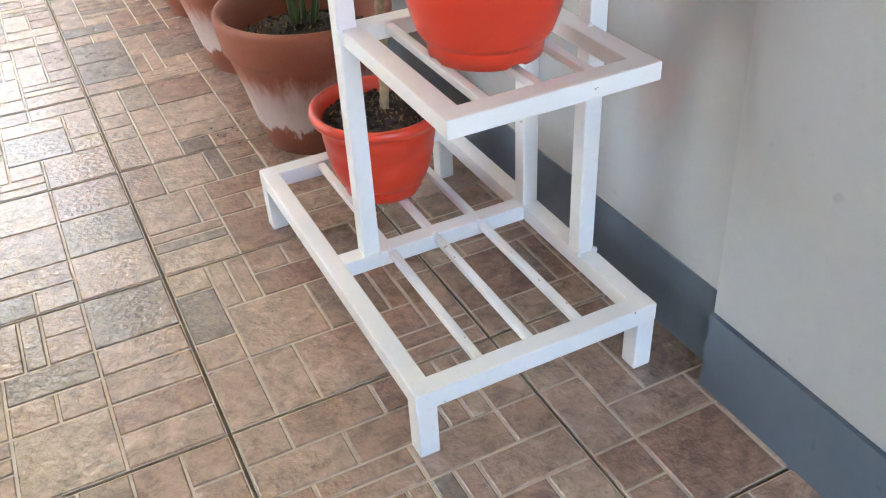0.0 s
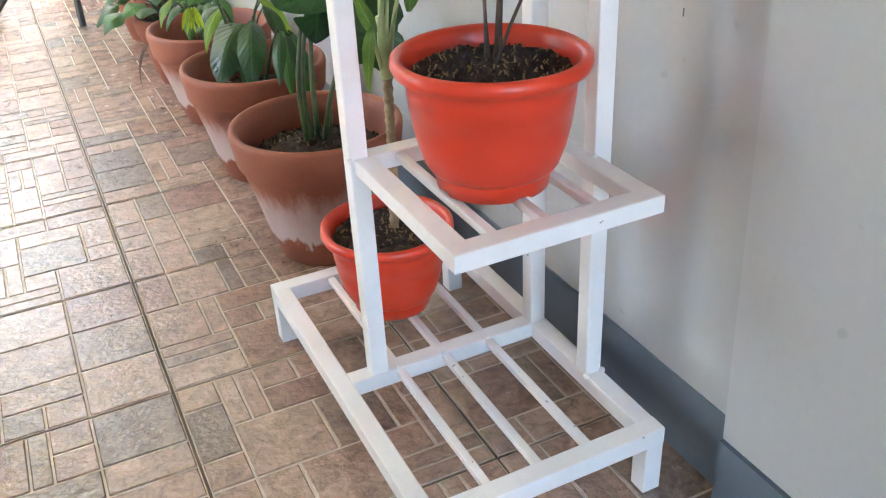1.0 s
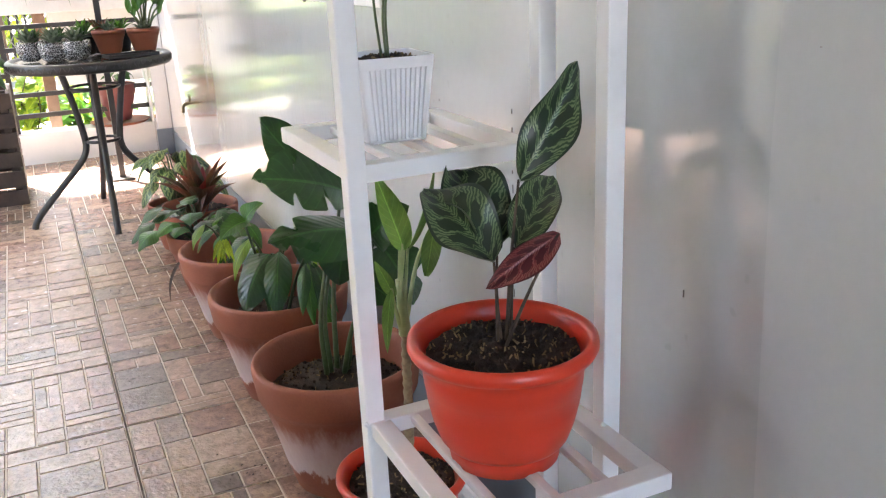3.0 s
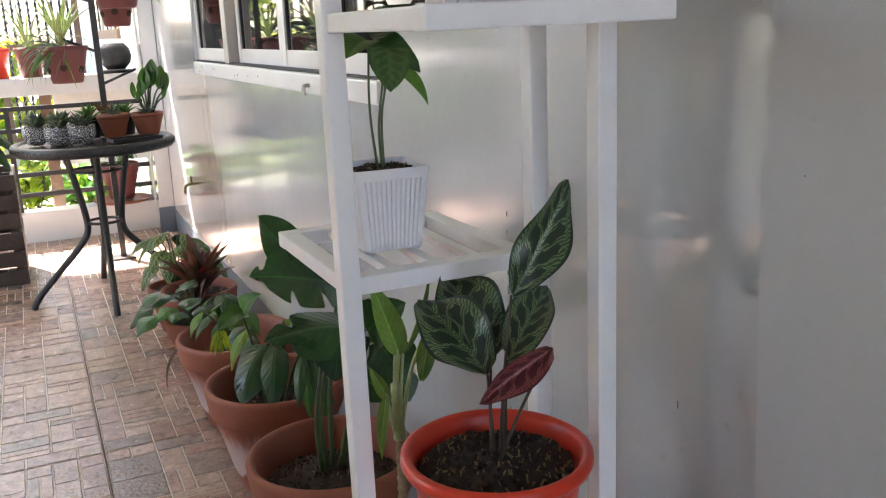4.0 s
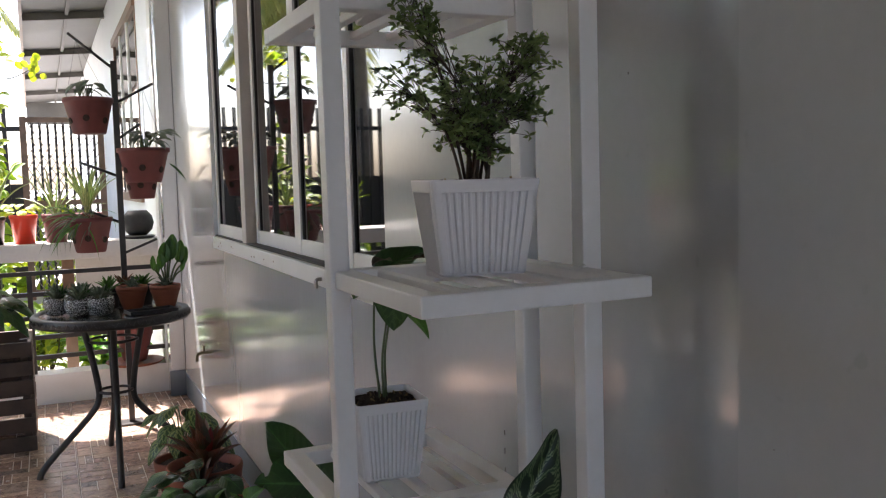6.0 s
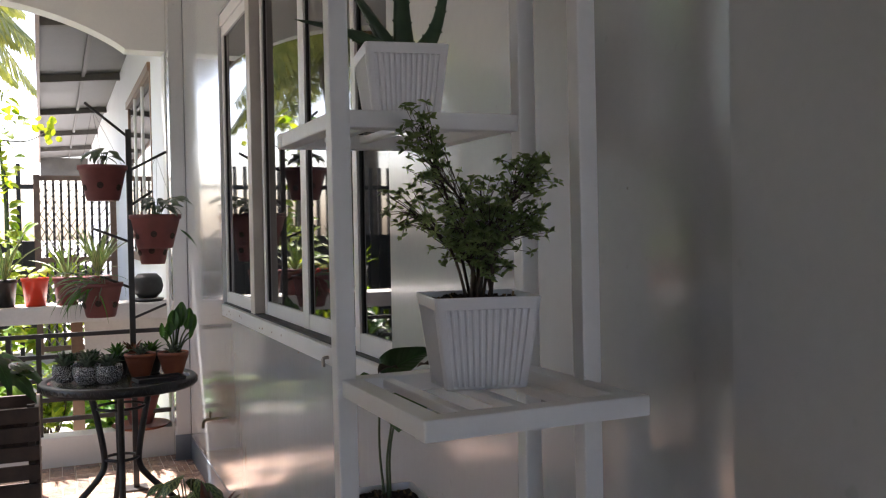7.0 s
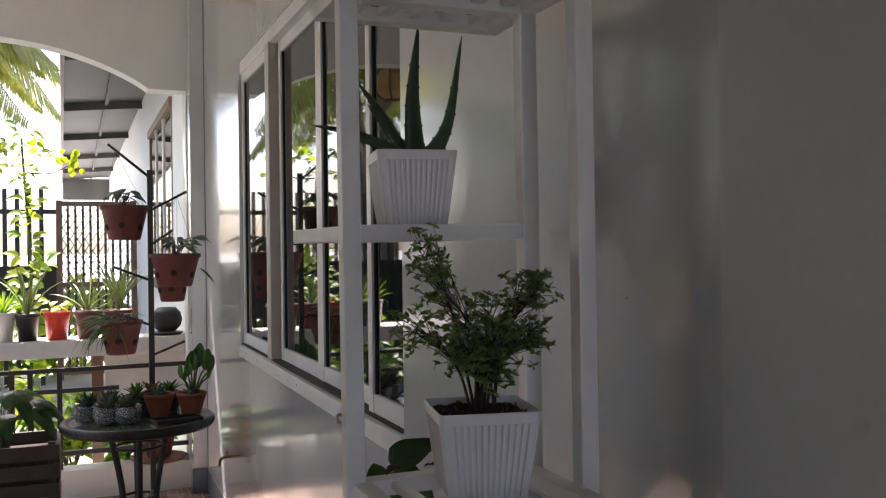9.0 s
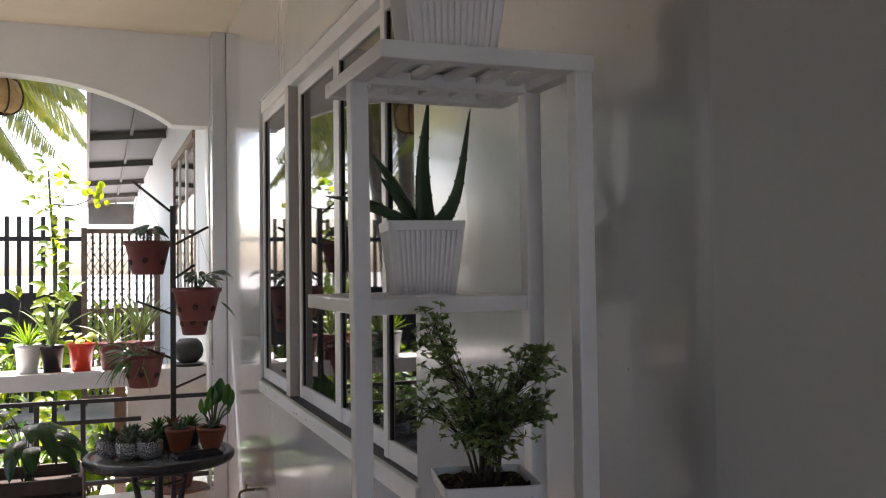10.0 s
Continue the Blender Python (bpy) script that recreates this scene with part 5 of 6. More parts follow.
HOOKY = PY
hanging_pot(-0.093, HOOKY, 1.325, 0.108, 0.158, (PX - 0.15, PY, 1.735), "dark red clay pot with side holes hanging on wires", 101)
broad_plant("hanging_plant", (-0.093, HOOKY, 1.475), "small leafy plant in a hanging clay pot", 13, GREYGREEN, 102, 0.10, 0.08, 0.036, lean=(0, -0.1), stem_r=0.002)
hanging_pot(0.128, HOOKY - 0.02, 1.105, 0.116, 0.155, (PX + 0.12, PY, 1.53), "dark red clay pot with holes hanging from an arm", 103)
broad_plant("hanging_plant", (0.131, HOOKY - 0.02, 1.255), "trailing small-leaved plant spilling from a hanging pot", 26, GREYGREEN, 104, 0.085, 0.11, 0.03, lean=(0.3, -0.1), stem_r=0.002, shape=LANCE)
hanging_pot(0.125, HOOKY + 0.09, 1.03, 0.085, 0.15, (PX + 0.09, PY + 0.01, 1.36), "second dark red clay pot hanging close behind another", 105)
one_leaf(plant("hanging_runner", (0.13, HOOKY, 1.17), "thin dark runner trailing from a hanging pot", "plant"), (0.13, HOOKY, 1.17), (0.24, HOOKY, 1.19), (0.31, HOOKY - 0.02, 1.11), 0.012, DEEP, (0, -1, 0.6), shape=LANCE, droop=0.15)
hanging_pot(-0.114, HOOKY, 0.80, 0.098, 0.155, (PX - 0.12, PY, 0.98), "dark red clay pot with air holes hanging low", 107)
airy = plant("grassy_orchid", (-0.119, HOOKY, 0.94), "airy orchid with many thin trailing leaves and roots")
rng = random.Random(66)
for k in range(70):
    a = rng.uniform(2.2, 4.6) if k % 3 else rng.uniform(0, 6.28)
    r = rng.uniform(0.06, 0.21)
    part("leaf", leaf(B(), (rng.uniform(-0.05, 0.05), rng.uniform(-0.04, 0.04), 0), (math.cos(a) * r - 0.03, math.sin(a) * r * 0.7, rng.uniform(-0.17, 0.07)), rng.uniform(0.005, 0.010), (0, -0.5, 1), LANCE, droop=rng.uniform(0.15, 0.35), fold=0.2, n=8, m=1, seed=k), MID if k % 2 else GREYGREEN, airy)

# ---- end of the porch: rail, sill pot, crates ----
rail = thing("railing_1", (0, 3.985, 0), "black steel railing with square bars in the arch", "railing", kind="structure")
for z, x1 in ((0.652, 0.25), (0.545, -0.10), (0.325, 0.25), (0.222, 0.25)):
    part("rail_bar", box(B(), -1.75, x1, -0.0125, 0.0125, z, z + 0.022, 0.001), BLACK, rail)
part("rail_bar", box(B(), -1.75, -0.395, -0.0125, 0.0125, 0.425, 0.447, 0.001), BLACK, rail)
for x in (-0.622, -0.538, -0.40, -1.2, -1.3):
    part("rail_post", box(B(), x, x + 0.025, -0.011, 0.011, 0.15, 0.652, 0.001), BLACK, rail)
clay_pot((0.10, 3.93 + 0.09, 0.165), 0.10, 0.185, "dark red clay pot on a saucer on the arch sill", CLAY_DARK, "", name="sill_pot", earth=0.85, hulls=10, seed=110)
part_saucer = thing("saucer", (0.10, 4.02, 0.15), "wide flat clay saucer under a pot", "saucer")
part("dish", smooth(lathe(B(), [(0, 0), (0.13, 0), (0.15, 0.014), (0.143, 0.014), (0.12, 0.005), (0, 0.005)], 40)), CLAY, part_saucer)
broad_plant("sill_plant", (0.10, 4.02, 0.32), "leafy green plant in a pot on the sill", 9, MID, 111, 0.09, 0.09, 0.045, lean=(0, 0), stem_r=0.002)


def crate(x0, x1, y0, y1, z1, rows, label):
    c = thing("slatted_crate", (x0, y0, 0), label, "crate", "dark wooden crates")
    w, d = x1 - x0, y1 - y0
    step = z1 / rows
    rng = random.Random(int(z1 * 100))
    for k in range(rows):
        z = k * step
        j = rng.uniform(-0.004, 0.004)
        for q in ((0, w + j, 0, 0.016), (0, w + j, d - 0.016, d), (0, 0.016, 0.016, d - 0.016), (w - 0.016 + j, w + j, 0.016, d - 0.016)):
            part("slat", box(B(), q[0], q[1], q[2], q[3], z + 0.004, z + step * 0.82, 0.002), WOOD, c)
    for x in (0.017, w - 0.045):
        for y in (0.017, d - 0.045):
            part("corner_post", box(B(), x, x + 0.028, y, y + 0.028, 0, z1 - 0.004, 0.001), WOOD, c)
    part("crate_soil", box(B(), 0.02, w - 0.02, 0.02, d - 0.02, z1 * 0.5, z1 * 0.86), SOIL, c)
    return c


crate(-0.86, -0.375, 3.08, 3.44, 0.475, 6, "dark stained slatted wooden planter crate on the floor")
broad_plant("split_philodendron", (-0.60, 3.26, 0.42), "philodendron with dark lobed leaves in a wooden crate", 16, DEEP, 121, 0.32, 0.20, 0.075, lean=(0.1, -0.1))

# ---- outside the arch: ledge with pots, house, fence, palm, shrubs ----
CONC = mat("weathered_white_concrete", (0.58, 0.56, 0.53), (0.72, 0.70, 0.67), 5.0, 0.8, 0.3, 60.0)
HOUSE = mat("sunlit_house_wall", (0.74, 0.77, 0.80), (0.80, 0.83, 0.86), 1.5, 0.6, 0.1, 40.0)
BROWN = mat("brown_window_wood", (0.13, 0.075, 0.045), (0.22, 0.13, 0.085), 8.0, 0.5, 0.3, 80.0)
GREYP = mat("grey_white_plastic", (0.55, 0.55, 0.53), (0.66, 0.66, 0.64), 8.0, 0.5, 0.05, 100.0)
GROUND = mat("garden_ground", (0.24, 0.23, 0.205), (0.36, 0.345, 0.31), 2.2, 0.95, 0.6, 25.0)
plain("ground", box(B(), -400, 400, -400, 400, -0.5, -0.121), GROUND, "bare and grassy garden ground", "ground")


def ledge(x0, x1, y0, y1, label):
    g = thing("pot_ledge", (0, 0, 0), label, "ledge", kind="structure")
    part("slab", box(B(), x0, x1, y0, y1, 0.715, 0.803, 0.006), CONC, g)
    return g


lg = ledge(-1.95, 0.296, 4.085, 4.36, "weathered white concrete ledge holding a row of pots")
for x in (-0.20, -1.1, -1.9):
    part("ledge_post", box(B(), x - 0.03, x + 0.03, 4.28, 4.34, -0.12, 0.716, 0.003), BROWN, lg)
part("apron_wall", box(B(), -0.16, 0.296, 4.30, 4.36, 0.33, 0.714), CONC, lg)
LED = 0.803


def simple_pot(x, y, r, h, material, label, name="ledge_pot", z=LED):
    p = thing(name, (x, y, z), label, "plant pot", "pots on the ledge")
    part("pot_body", smooth(lathe(B(), [(0, 0.003), (r * 0.74, 0), (r * 0.95, h * 0.86), (r * 1.02, h * 0.88), (r * 1.02, h), (r * 0.93, h), (r * 0.9, h * 0.8), (0, h * 0.72)], 36)), material, p)
    part("soil", lathe(B(), [(0, h * 0.87), (r * 0.9, h * 0.85)], 24), SOIL, p)
    return p


def strappy(x, y, z, n, ln, w, seed, material, label, up=0.45, drop=0.35):
    return rosette("strap_leaf_plant", (x, y, z), label, n, ln * 1.2, w, material, seed, up, STRAP, drop, fold=0.35)


LY = 4.20
simple_pot(-0.665, LY, 0.068, 0.155, GREYP, "white plastic pot on the ledge")
strappy(-0.665, LY, LED + 0.14, 30, 0.17, 0.012, 131, FRESH, "dense spider plant with bright arching leaves")
simple_pot(-0.545, LY, 0.062, 0.145, BLACK, "black plastic pot on the ledge")
strappy(-0.545, LY, LED + 0.13, 9, 0.26, 0.024, 132, STRIPED, "plant with few long pale-striped strap leaves", 0.6, 0.1)
simple_pot(-0.400, LY, 0.068, 0.150, RED, "orange-red plastic pot on the ledge")
broad_plant("ledge_plant", (-0.40, LY, LED + 0.13), "small plant with pale rounded leaves", 9, LIME, 133, 0.08, 0.07, 0.05, lean=(0, 0), stem_r=0.002)
simple_pot(-0.245, LY, 0.070, 0.150, CLAY_DARK, "dark red clay pot on the ledge")
strappy(-0.245, LY, LED + 0.14, 16, 0.26, 0.012, 134, STRIPED, "spider plant with long arching striped leaves")
simple_pot(-0.090, LY, 0.075, 0.150, CLAY_DARK, "dark red clay pot on the ledge")
strappy(-0.090, LY, LED + 0.14, 15, 0.28, 0.024, 135, STRIPED, "tall plant with yellow-edged strap leaves", 0.62, 0.1)
jar = thing("dark_round_pot", (0.165, LY, LED), "dark round glazed pot on a saucer", "plant pot", "pots on the ledge")
part("pot_body", smooth(lathe(B(), [(0, 0.018), (0.045, 0.018), (0.075, 0.05), (0.084, 0.085), (0.075, 0.125), (0.05, 0.152), (0.04, 0.15), (0, 0.12)], 40)), mat("dark_glaze", (0.010, 0.011, 0.011), (0.024, 0.026, 0.024), 30.0, 0.55, 0.2, 120.0), jar)
part("saucer", smooth(lathe(B(), [(0, 0), (0.075, 0), (0.09, 0.014), (0.083, 0.016), (0.06, 0.006), (0, 0.006)], 36)), BLACK, jar)

# neighbouring wing of the house
house = thing("house_wing", (0, 0, -0.121), "white plastered house wing with brown window and deep tin eave", "house")
HX = 0.298
for n_, q in (("wall", (HX, HX + 0.2, 4.26, 5.15, 0, 2.85)), ("wall", (HX, HX + 0.2, 7.1, 17.5, 0, 2.85)), ("wall", (HX, HX + 0.2, 5.15, 7.1, 0, 1.10)), ("wall", (HX, HX + 0.2, 5.15, 7.1, 2.42, 2.85))):
    part(n_, box(B(), *q), HOUSE, house)
hw = part("window", box(B(), HX - 0.02, HX + 0.1, 5.15, 7.1, 2.36, 2.42), BROWN, house, "brown framed window")
part("window_sill", box(B(), HX - 0.02, HX + 0.1, 5.15, 7.1, 1.10, 1.16), BROWN, hw)
for y in (5.15, 5.80, 6.43, 7.02):
    part("window_post", box(B(), HX - 0.006, HX + 0.07, y, y + 0.045, 1.16, 2.36), FRAME if y in (5.80, 6.43) else BROWN, hw)
    if y < 7:
        part("pane", box(B(), HX + 0.004, HX + 0.012, y + 0.045, y + 0.655, 1.16, 2.36), GLASS, hw)
TIN = mat("grey_tin_soffit", (0.075, 0.07, 0.064), (0.12, 0.112, 0.104), 3.0, 0.55, 0.2, 40.0)
bm = B()
vs = [bm.verts.new(q) for q in ((-0.345, 4.5, 2.77), (HX, 4.5, 2.83), (HX, 17.5, 2.83), (-0.525, 17.5, 2.77), (-0.345, 4.5, 2.80), (HX, 4.5, 2.86), (HX, 17.5, 2.86), (-0.525, 17.5, 2.80))]
for f in ((0, 1, 2, 3), (7, 6, 5, 4), (0, 4, 5, 1), (1, 5, 6, 2), (2, 6, 7, 3), (3, 7, 4, 0)):
    bm.faces.new([vs[k] for k in f])
eave = part("eave", bm, TIN, house, "grey tin eave seen from below")
part("fascia", box(B(), -0.03, 0, 0, 13.0, 2.70, 2.84, 0.002, m=Matrix.Translation((-0.345, 4.5, 0)) @ Matrix.Rotation(0.0138, 4, "Z")), BROWN, house)
for k in range(5):
    y = 5.6 + k * 2.4
    ex = -0.345 - 0.0138 * (y - 4.5)
    q = Matrix.Translation((ex, y, 2.735)) @ Matrix.Rotation(-math.atan2(0.06, HX - ex), 4, "Y")
    part("rafter", box(B(), 0, HX - ex, -0.03, 0.03, -0.035, 0.03, m=q), mat("grey_rafter", (0.07, 0.063, 0.057), (0.11, 0.10, 0.09), 5.0, 0.6, 0.1, 50.0) if k == 0 else bpy.data.materials["grey_rafter"], house)
part("purlin", box(B(), -0.04, -0.01, 4.5, 17.5, 2.765, 2.80), bpy.data.materials["grey_rafter"], house)
part("back_gable", box(B(), -0.525, HX, 17.3, 17.5, 2.38, 2.78), TIN, house)


def slat_fence(name, start, end, top, gap, label, board=None):
    a, b = Vector(start), Vector(end)
    f = thing(name, a, label, "fence", kind="structure")
    d = (b - a)
    n = int(d.length / gap)
    turn = Matrix.Rotation(math.atan2(d.y, d.x), 4, "Z")
    f.matrix_basis = Matrix.Translation(a) @ turn
    bm = B()
    box(bm, -0.022, 0.022, -0.012, 0.012, 0, top - 0.02)
    me = bpy.data.meshes.new("picket")
    bm.to_mesh(me)
    bm.free()
    me.materials.append(BLACK)
    for k in range(n):
        o_ = new("picket", me)
        o_.parent, o_.location = f, (k * gap, 0, 0)
    for z in (0.35, top * 0.58, top - 0.28):
        part("fence_rail", box(B(), 0, d.length, 0.013, 0.035, z, z + 0.05), BLACK, f)
    if board:
        part("fence_panel", box(B(), 0, d.length, 0.036, 0.046, board[0], board[1]), BLACK, f)
    return f


slat_fence("fence_1", (-4.2, 9.2, -0.121), (-0.45, 9.2, -0.121), 2.07, 0.115, "black steel picket fence at the garden's end", (0.6, 1.25))
slat_fence("fence_2", (-5.2, -3.0, -0.121), (-4.2, 9.2, -0.121), 1.95, 0.16, "black steel picket fence along the street")
gate = thing("mesh_gate", (-0.49, 8.9, -0.041), "brown framed gate with pale diamond mesh", "gate")
for q in ((0, 0.06, 0, 1.84), (0.72, 0.78, 0, 1.84)):
    part("gate_post", box(B(), q[0], q[1], -0.02, 0.02, q[2], q[3]), BROWN, gate)
for z in (1.78, 0.95, 0.05):
    part("gate_rail", box(B(), 0.06, 0.72, -0.018, 0.018, z, z + 0.05), BROWN, gate)
bm = B()
for k in range(-14, 16):
    for sg in (1, -1):
        p0, p1 = Vector((0.06, 0, k * 0.12)), Vector((0.72, 0, k * 0.12 + sg * 1.1))
        pts = [p0.lerp(p1, s) for s in (0, 1)]
        lo, hi = sorted((pts[0].z, pts[1].z))
        if hi < 0.1 or lo > 1.78:
            continue
        q0, q1 = 0.0, 1.0
        for edge in (0.1, 1.78):
            s = (edge - p0.z) / (p1.z - p0.z)
            if 0 < s < 1:
                if (p0.z < edge) == (edge < 1):
                    q0 = max(q0, s)
                else:
                    q1 = min(q1, s)
        if q1 > q0:
            tube(bm, [p0.lerp(p1, q0), p0.lerp(p1, q1)], 0.006, seg=4)
tagged(part("mesh", bm, mat("mesh_wire", (0.2, 0.16, 0.14), (0.3, 0.25, 0.22), 20.0, 0.5, 0.1, 100.0), gate), kind="stuff")
for k in range(9):
    part("gate_bar", box(B(), 0.10 + k * 0.072, 0.125 + k * 0.072, 0.02, 0.03, 0.05, 1.78), BLACK, gate)


def palm(at, height, fronds, seed, length=2.2, lean=(0.1, 0)):
    p = thing("coconut_palm", at, "coconut palm with a ringed grey trunk and long feathery fronds", "tree", "palms")
    rng = random.Random(seed)
    top = Vector((lean[0] * height, lean[1] * height, height))
    bm = tube(B(), arc([(0, 0, -0.05), (lean[0] * height * 0.3, lean[1] * height * 0.3, height * 0.5), top], 16), 0.13, 0.09, 12)
    part("trunk", smooth(bm), TRUNK, p)
    crown = part("crown", smooth(tube(B(), [top - Vector((0, 0, 0.15)), top + Vector((0, 0, 0.12))], 0.11, 0.05, 10)), TRUNK, p)
    for k in range(fronds):
        a = k * 2.399 + rng.uniform(-0.2, 0.2)
        el = 1.1 - 1.6 * k / fronds + rng.uniform(-0.1, 0.1)
        ln = length * rng.uniform(0.85, 1.1)
        d = Vector((math.cos(a) * math.cos(el), math.sin(a) * math.cos(el), math.sin(el)))
        way = arc([top, top + d * ln * 0.5 + Vector((0, 0, 0.02)), top + d * ln * 0.88 + Vector((0, 0, -0.32 * ln * math.cos(el)))], 12)
        bm = tube(B(), way, 0.018, 0.004, 5)
        side = d.cross(Vector((0, 0, 1))).normalized()
        m = len(way)
        for j in range(2, m):
            for h in range(4):
                s = (j + h / 4) / m
                c = Vector(way[j - 1]).lerp(way[j], h / 4)
                fw = (way[j] - way[j - 1]).normalized()
                for sg in (1, -1):
                    ll = ln * 0.30 * math.sin(math.pi * (0.15 + 0.8 * s)) * rng.uniform(0.85, 1.1)
                    tip = c + (side * sg * 0.75 + fw * 0.55 + Vector((0, 0, -0.8 + rng.uniform(-0.3, 0.2)))).normalized() * ll
                    w = (fw.cross(tip - c)).normalized().cross(tip - c).normalized() * 0.011
                    v = [bm.verts.new(c - w * 0.5), bm.verts.new(c + w * 0.5), bm.verts.new(c.lerp(tip, 0.55) + w), bm.verts.new(tip), bm.verts.new(c.lerp(tip, 0.55) - w)]
                    bm.faces.new(v)
        tagged(part("frond", bm, PALM, p), kind="stuff")
    return p


palm((-2.75, 9.9, -0.121), 3.9, 30, 201, 2.5, (0.05, -0.08))
palm((-2.7, 10.5, -0.121), 4.1, 34, 207, 2.0, (0.15, -0.05))
palm((-3.0, 11.4, -0.121), 4.7, 22, 202, 2.4, (0.12, -0.05))
palm((-3.6, 6.2, -0.121), 3.6, 20, 203, 2.2, (0.05, 0.0))
palm((-5.6, 2.2, -0.121), 4.3, 16, 205, 2.4, (0.05, 0.0))


def shrub(name, at, label, size, leaves, lw, material, seed, stems=7, pale=None, tall=1.0):
    """Twigs with clusters of leaves, airy and uneven."""
    p = thing(name, at, label, "shrub")
    rng = random.Random(seed)
    tw, bl, bl2 = B(), B(), B()
    for k in range(stems):
        a = rng.random() * 6.283
        r = size * rng.uniform(0.15, 0.8)
        tip = Vector((math.cos(a) * r, math.sin(a) * r, size * tall * rng.uniform(0.6, 1.2)))
        way = arc([(rng.uniform(-0.04, 0.04), rng.uniform(-0.04, 0.04), 0), tip * 0.5 + Vector((rng.uniform(-0.1, 0.1) * size, 0, 0.1 * size)), tip], 6)
        tube(tw, way, 0.008, 0.002, 5)
        for j in range(leaves // stems):
            c = way[rng.randint(3, len(way) - 1)]
            d = Vector((rng.uniform(-1, 1), rng.uniform(-1, 1), rng.uniform(-0.5, 0.8))).normalized()
            c = c + d * rng.uniform(0.0, 0.06)
            leaf(bl2 if pale and rng.random() < 0.4 else bl, c, c + d * lw * rng.uniform(1.0, 1.8), lw * rng.uniform(0.5, 0.8), (rng.uniform(-0.6, 0.6), -0.5, 1), OVAL, droop=0.12, n=4, m=2, seed=j)
    part("twig", smooth(tw), BARK, p)
    tagged(part("foliage", bl, material, p), kind="stuff")
    if pale:
        tagged(part("young_foliage", bl2, pale, p), kind="stuff")
    else:
        bl2.free()
    return p


# climbing vine on a thin post
vine = thing("climbing_vine", (-0.60, 5.5, -0.121), "yellow-green pothos vine climbing a thin post", "vine")
rng = random.Random(7)
bm2 = B()
part("support", smooth(tube(B(), arc([(0.0, 0, 0), (0.02, 0, 1.2), (-0.03, 0, 2.15)], 8), 0.012, 0.008, 7)), STEM, vine)
bm = B()
for k in range(190):
    z = rng.uniform(0.4, 2.25)
    a, r = rng.random() * 6.283, rng.uniform(0.02, 0.06 + (0.10 if z > 1.8 else 0.0))
    c = Vector((math.cos(a) * r, math.sin(a) * r, z))
    d = Vector((math.cos(a), math.sin(a), rng.uniform(-0.7, 0.4))).normalized()
    leaf(bm if k % 3 else bm2, c, c + d * rng.uniform(0.06, 0.11), rng.uniform(0.045, 0.07), (rng.uniform(-0.5, 0.5), -0.7, 0.8), HEART, droop=0.1, n=5, m=2, seed=k)
tagged(part("foliage", bm, LIME, vine), kind="stuff")
tagged(part("older_foliage", bm2, FRESH, vine), kind="stuff")
spray = thing("leafy_branch", (-0.33, 5.5, 1.82), "sunlit sprig of rounded yellow-green leaves", "branch")
part("twig", smooth(tube(B(), arc([(-0.27, 0, -0.02), (-0.12, 0, -0.02), (0.03, 0, 0.06)], 5), 0.006, 0.003, 5)), BARK, spray)
for k in range(13):
    c = Vector((rng.uniform(-0.06, 0.07), 0, rng.uniform(-0.06, 0.12)))
    part("leaf", leaf(B(), c, c + Vector((rng.uniform(-0.05, 0.05), 0, rng.uniform(0.02, 0.06))), 0.045, (0, -1, rng.uniform(-0.3, 0.4)), OVAL, n=5, m=2), LIME, spray)
for k, (x, y, s, tl, mt, pl) in enumerate(((-0.75, 4.95, 0.34, 1.2, FRESH, LIME), (-0.35, 5.0, 0.36, 1.1, FRESH, LIME), (-1.2, 5.1, 0.5, 1.2, MID, FRESH), (-0.05, 4.85, 0.26, 1.2, MID, FRESH), (-1.05, 6.0, 0.7, 1.6, FRESH, LIME), (-1.7, 5.3, 0.6, 1.3, MID, FRESH))):
    shrub("garden_shrub", (x, y, -0.121), "leafy sunlit shrub with broad bright leaves in the garden", s, 190, 0.085, mt, 300 + k, 9, pl, tl)

# west garden, added out of view beyond the unseen arches
wl = ledge(-2.52, -2.24, -0.1, 3.7, "weathered white concrete ledge along the street side")
for y in (0.05, 1.2, 2.4, 3.5):
    part("ledge_post", box(B(), -2.42, -2.36, y, y + 0.06, -0.12, 0.716, 0.003), BROWN, wl)
rail2 = thing("railing_2", (-2.12, 0, 0), "black steel railing along the street side", "railing", kind="structure")
for z in (0.652, 0.545, 0.325, 0.222):
    part("rail_bar", box(B(), -0.0125, 0.0125, -0.1, 3.7, z, z + 0.022, 0.001), BLACK, rail2)
for k, y in enumerate((0.55, 0.95, 1.35, 1.62, 2.35, 2.75, 3.1, 3.45)):
    simple_pot(-2.38, y, 0.085, 0.17, (GREYP, CLAY_DARK, BLACK, RED)[k % 4], "potted plant's pot on the street-side ledge")
    strappy(-2.38, y, LED + 0.15, 16, 0.24, 0.022, 400 + k, FRESH if k % 2 else STRIPED, "arching strap-leaved plant on the street-side ledge", 0.5, 0.3)
for k, (x, y, s) in enumerate(((-3.2, 0.9, 0.42), (-3.4, 2.2, 0.45), (-3.6, 3.8, 0.7))):
    shrub("garden_shrub", (x, y, -0.121), "leafy shrub with broad green leaves along the street side", s, 170, 0.09, FRESH, 500 + k, 8, LIME, 1.3)
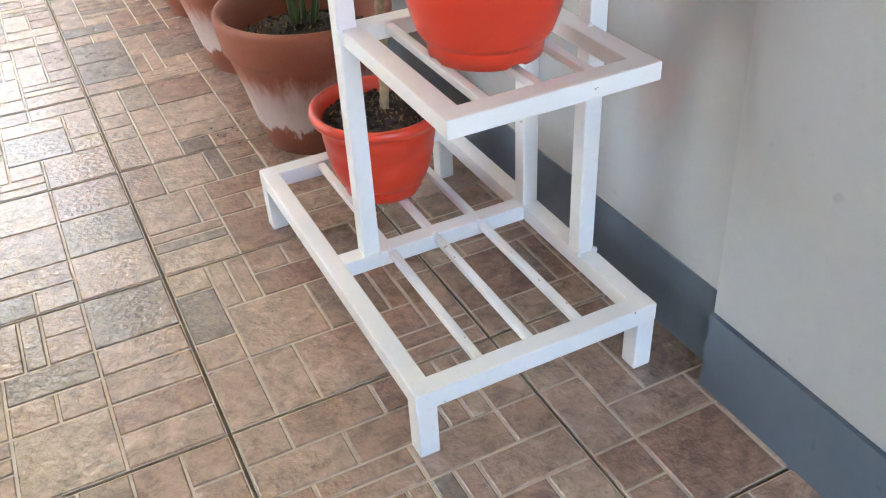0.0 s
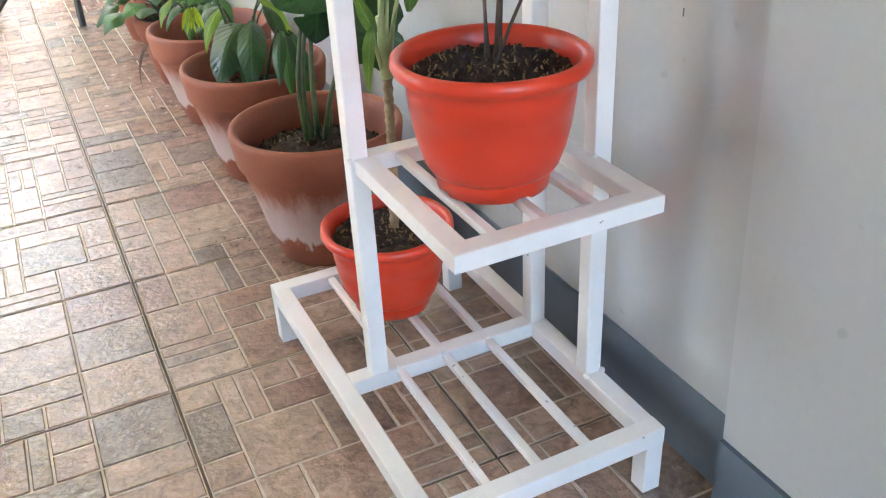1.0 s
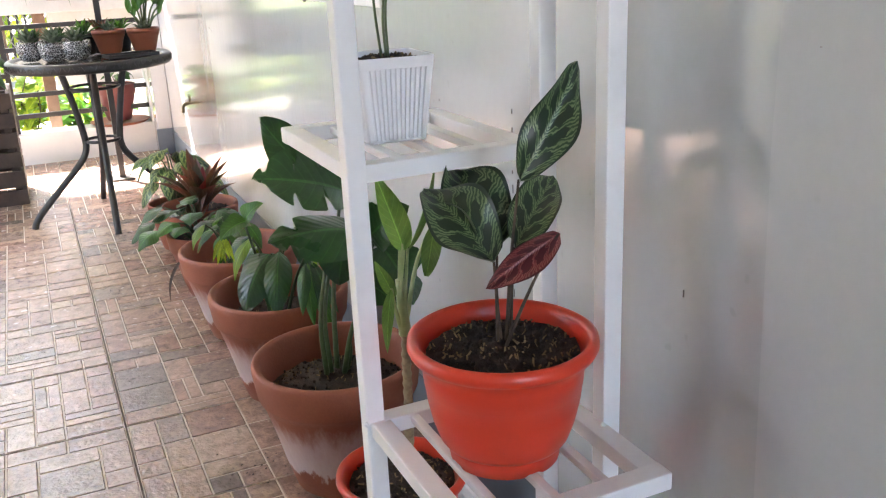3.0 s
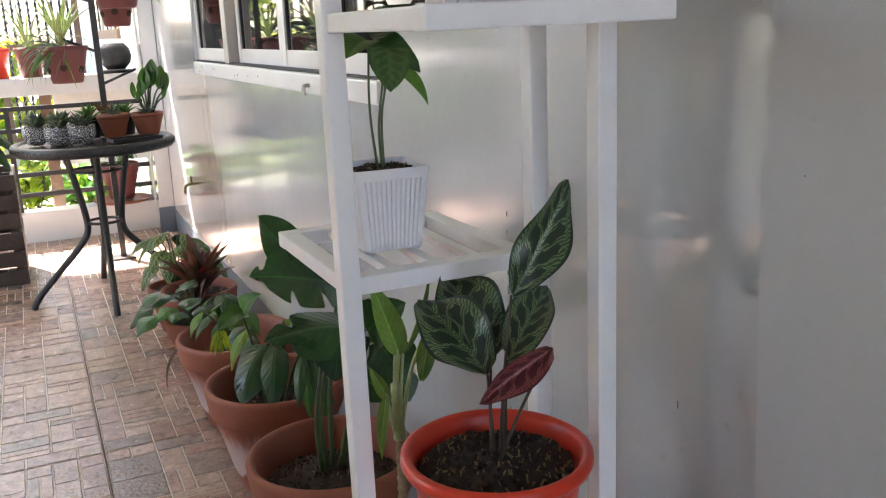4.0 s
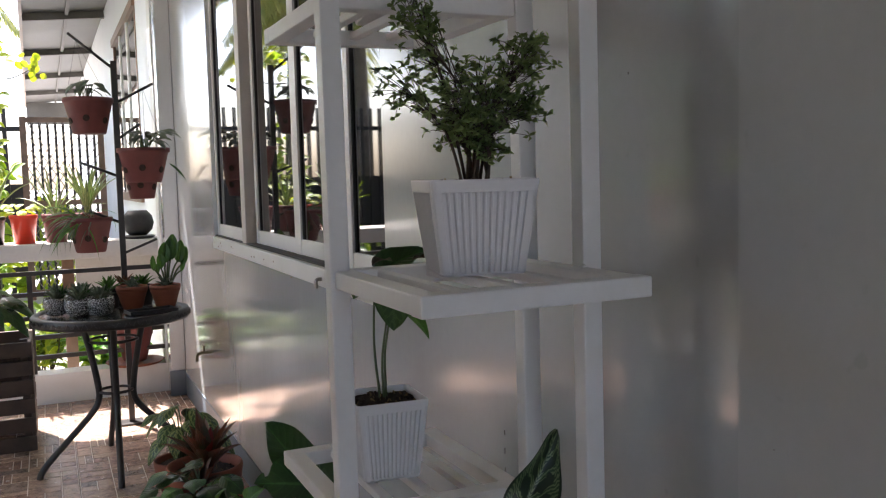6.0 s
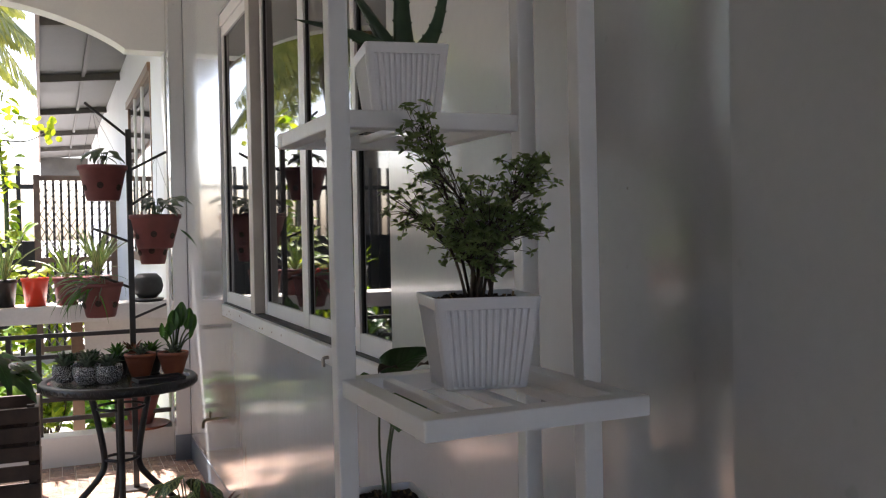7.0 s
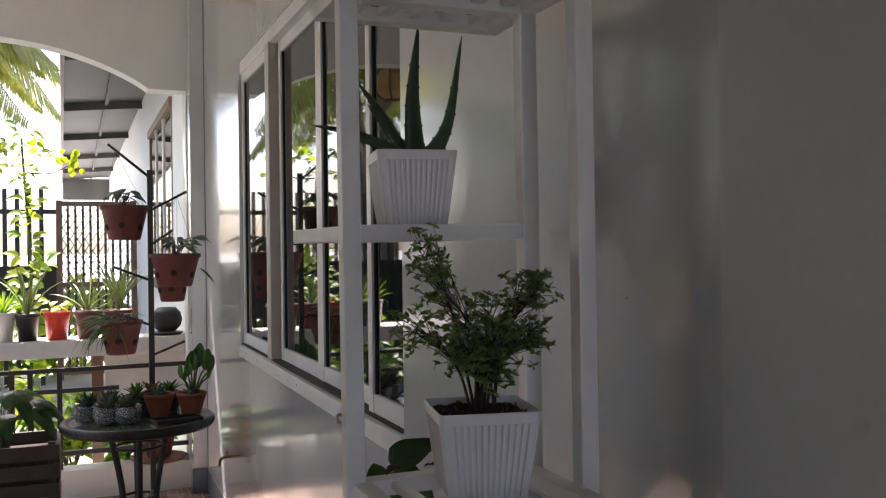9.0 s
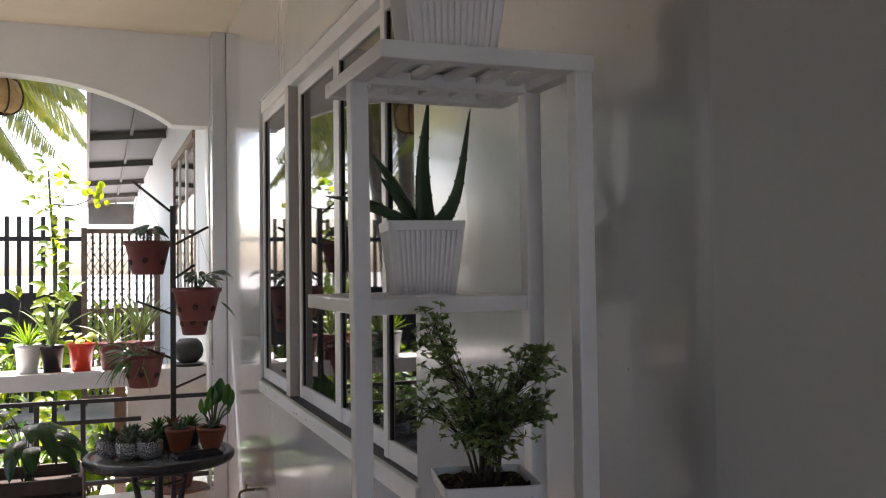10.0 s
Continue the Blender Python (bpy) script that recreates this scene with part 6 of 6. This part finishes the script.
for k, y in enumerate((1.15, 3.0)):
    hanging_pot(-1.98, y, 1.1, 0.11, 0.18, (-1.98, y, 1.74 if k == 0 else 2.51), "dark clay pot hanging under the street-side arch", 520 + k)
    broad_plant("hanging_plant", (-1.98, y, 1.26), "leafy plant in a hanging clay pot under the arch", 8, MID, 525 + k, 0.12, 0.12, 0.05, lean=(0, 0), stem_r=0.002)

# small brass tap on the wall
tap = thing("wall_tap", Matrix.Translation((WX, 2.94, 0.37)) @ Matrix.Scale(0.8, 4), "small old brass garden tap on the wall", "tap")
BRASS = mat("old_brass", (0.12, 0.09, 0.05), (0.22, 0.17, 0.09), 40.0, 0.4, 0.2, 150.0, metal=0.8)
part("spout", smooth(tube(B(), arc([(0.01, 0, 0), (-0.05, 0, 0), (-0.075, 0, -0.012), (-0.08, 0, -0.045)], 5), 0.009, 0.008, 8)), BRASS, tap)
part("tap_handle", smooth(tube(B(), [(-0.04, 0, 0.0), (-0.04, 0, 0.03), (-0.04, 0, 0.04)], 0.006, 0.006, 8)), BRASS, tap)
part("lever", box(B(), -0.045, -0.035, -0.025, 0.025, 0.035, 0.042, 0.002), BRASS, tap)

# woven lantern hanging outside under the arch
lan = thing("woven_lantern", (-0.80, 4.14, 2.18), "tan woven hanging lantern with dark ribs", "lantern")
part("shade", smooth(lathe(B(), [(0.03, 0.20), (0.09, 0.17), (0.115, 0.10), (0.10, 0.03), (0.06, 0.0)], 30)), mat("woven_rattan", (0.42, 0.27, 0.10), (0.62, 0.44, 0.2), 30.0, 0.7, 0.6, 120.0), lan)
for k in range(6):
    a = k * math.pi / 3
    part("rib", smooth(tube(B(), arc([(r * math.cos(a), r * math.sin(a), z) for r, z in ((0.032, 0.202), (0.093, 0.172), (0.118, 0.10), (0.103, 0.028), (0.06, -0.003))], 4), 0.005, seg=5)), BARK, lan)
part("cord", tube(B(), [(0, 0, 0.19), (0, 0, 0.445)], 0.003, seg=5), BLACK, lan)


def hedge(at, length, depth, height, count, seed, turn=0, leaves=(FRESH, LIME)):
    """Far leafy boundary, also the unseen light screen: crowded clumps of leaves with an uneven top."""
    h = thing("hedge_and_light_screen", Matrix.Translation(at) @ pose(0, 0, 0, 0, 0, turn), "uneven leafy green hedge, garden boundary and unseen light screen", "hedge", kind="stuff")
    rng = random.Random(seed)
    a, b = B(), B()
    for k in range(count):
        x = rng.uniform(0, length)
        top = height * (0.72 + 0.16 * math.sin(x * 1.7) + 0.12 * math.sin(x * 4.1 + 1))
        c = Vector((x, rng.uniform(0, depth), top * rng.random() ** 0.85))
        d = Vector((rng.uniform(-1, 1), rng.uniform(-1, 0.3), rng.uniform(-0.6, 0.8))).normalized() * rng.uniform(0.10, 0.20)
        leaf(a if rng.random() < 0.6 else b, c, c + d, rng.uniform(0.06, 0.11), (rng.uniform(-0.5, 0.5), -0.8, 0.7), OVAL, droop=0.1, n=3, m=1)
    tagged(part("foliage", a, leaves[0], h), kind="stuff")
    tagged(part("young_foliage", b, leaves[1], h), kind="stuff")


hedge((-5.0, 9.6, -0.121), 5.2, 0.7, 1.05, 1900, 610)
# Tall hedge added out of view to block sky light and its wall reflections.
hedge((-3.4, 8.4, -0.121), 5.1, 0.7, 3.7, 8000, 611, -90, (DEEP, MID))

# spilt earth beside the pots
bm = B()
rng = random.Random(77)
for k in range(30):
    x, y = rng.gauss(-0.02, 0.03), rng.gauss(0.62, 0.05)
    s_ = rng.uniform(0.0008, 0.002)
    box(bm, -s_, s_, -s_ * 0.6, s_ * 0.6, 0, s_ * 0.8, m=Matrix.Translation((x, y, 0.0)) @ Matrix.Rotation(rng.random() * 6, 4, "Z"))
crumbs = thing("spilt_soil", (0, 0, 0.0003), "scattered dark crumbs of potting soil on the tiles", "soil", kind="stuff")
part("crumbs", bm, SOIL, crumbs)

# dry leaf litter left on the fourth shelf
for k, (x, y, a) in enumerate(((0.06, 0.012, 0.4), (0.11, 0.010, 2.2))):
    lf = thing("dry_leaf", pose(x, y, SH4 + 0.003, 0, 0, math.degrees(a)), "curled brown dry leaf lying on the white shelf", "leaf")
    part("blade", leaf(B(), (-0.016, 0, 0), (0.016, 0, 0.002), 0.016, (0, 0, 1), LANCE, droop=0.12, fold=0.25, wave=0.1, n=8, m=3, seed=k), BARK, lf)
lay_floor()
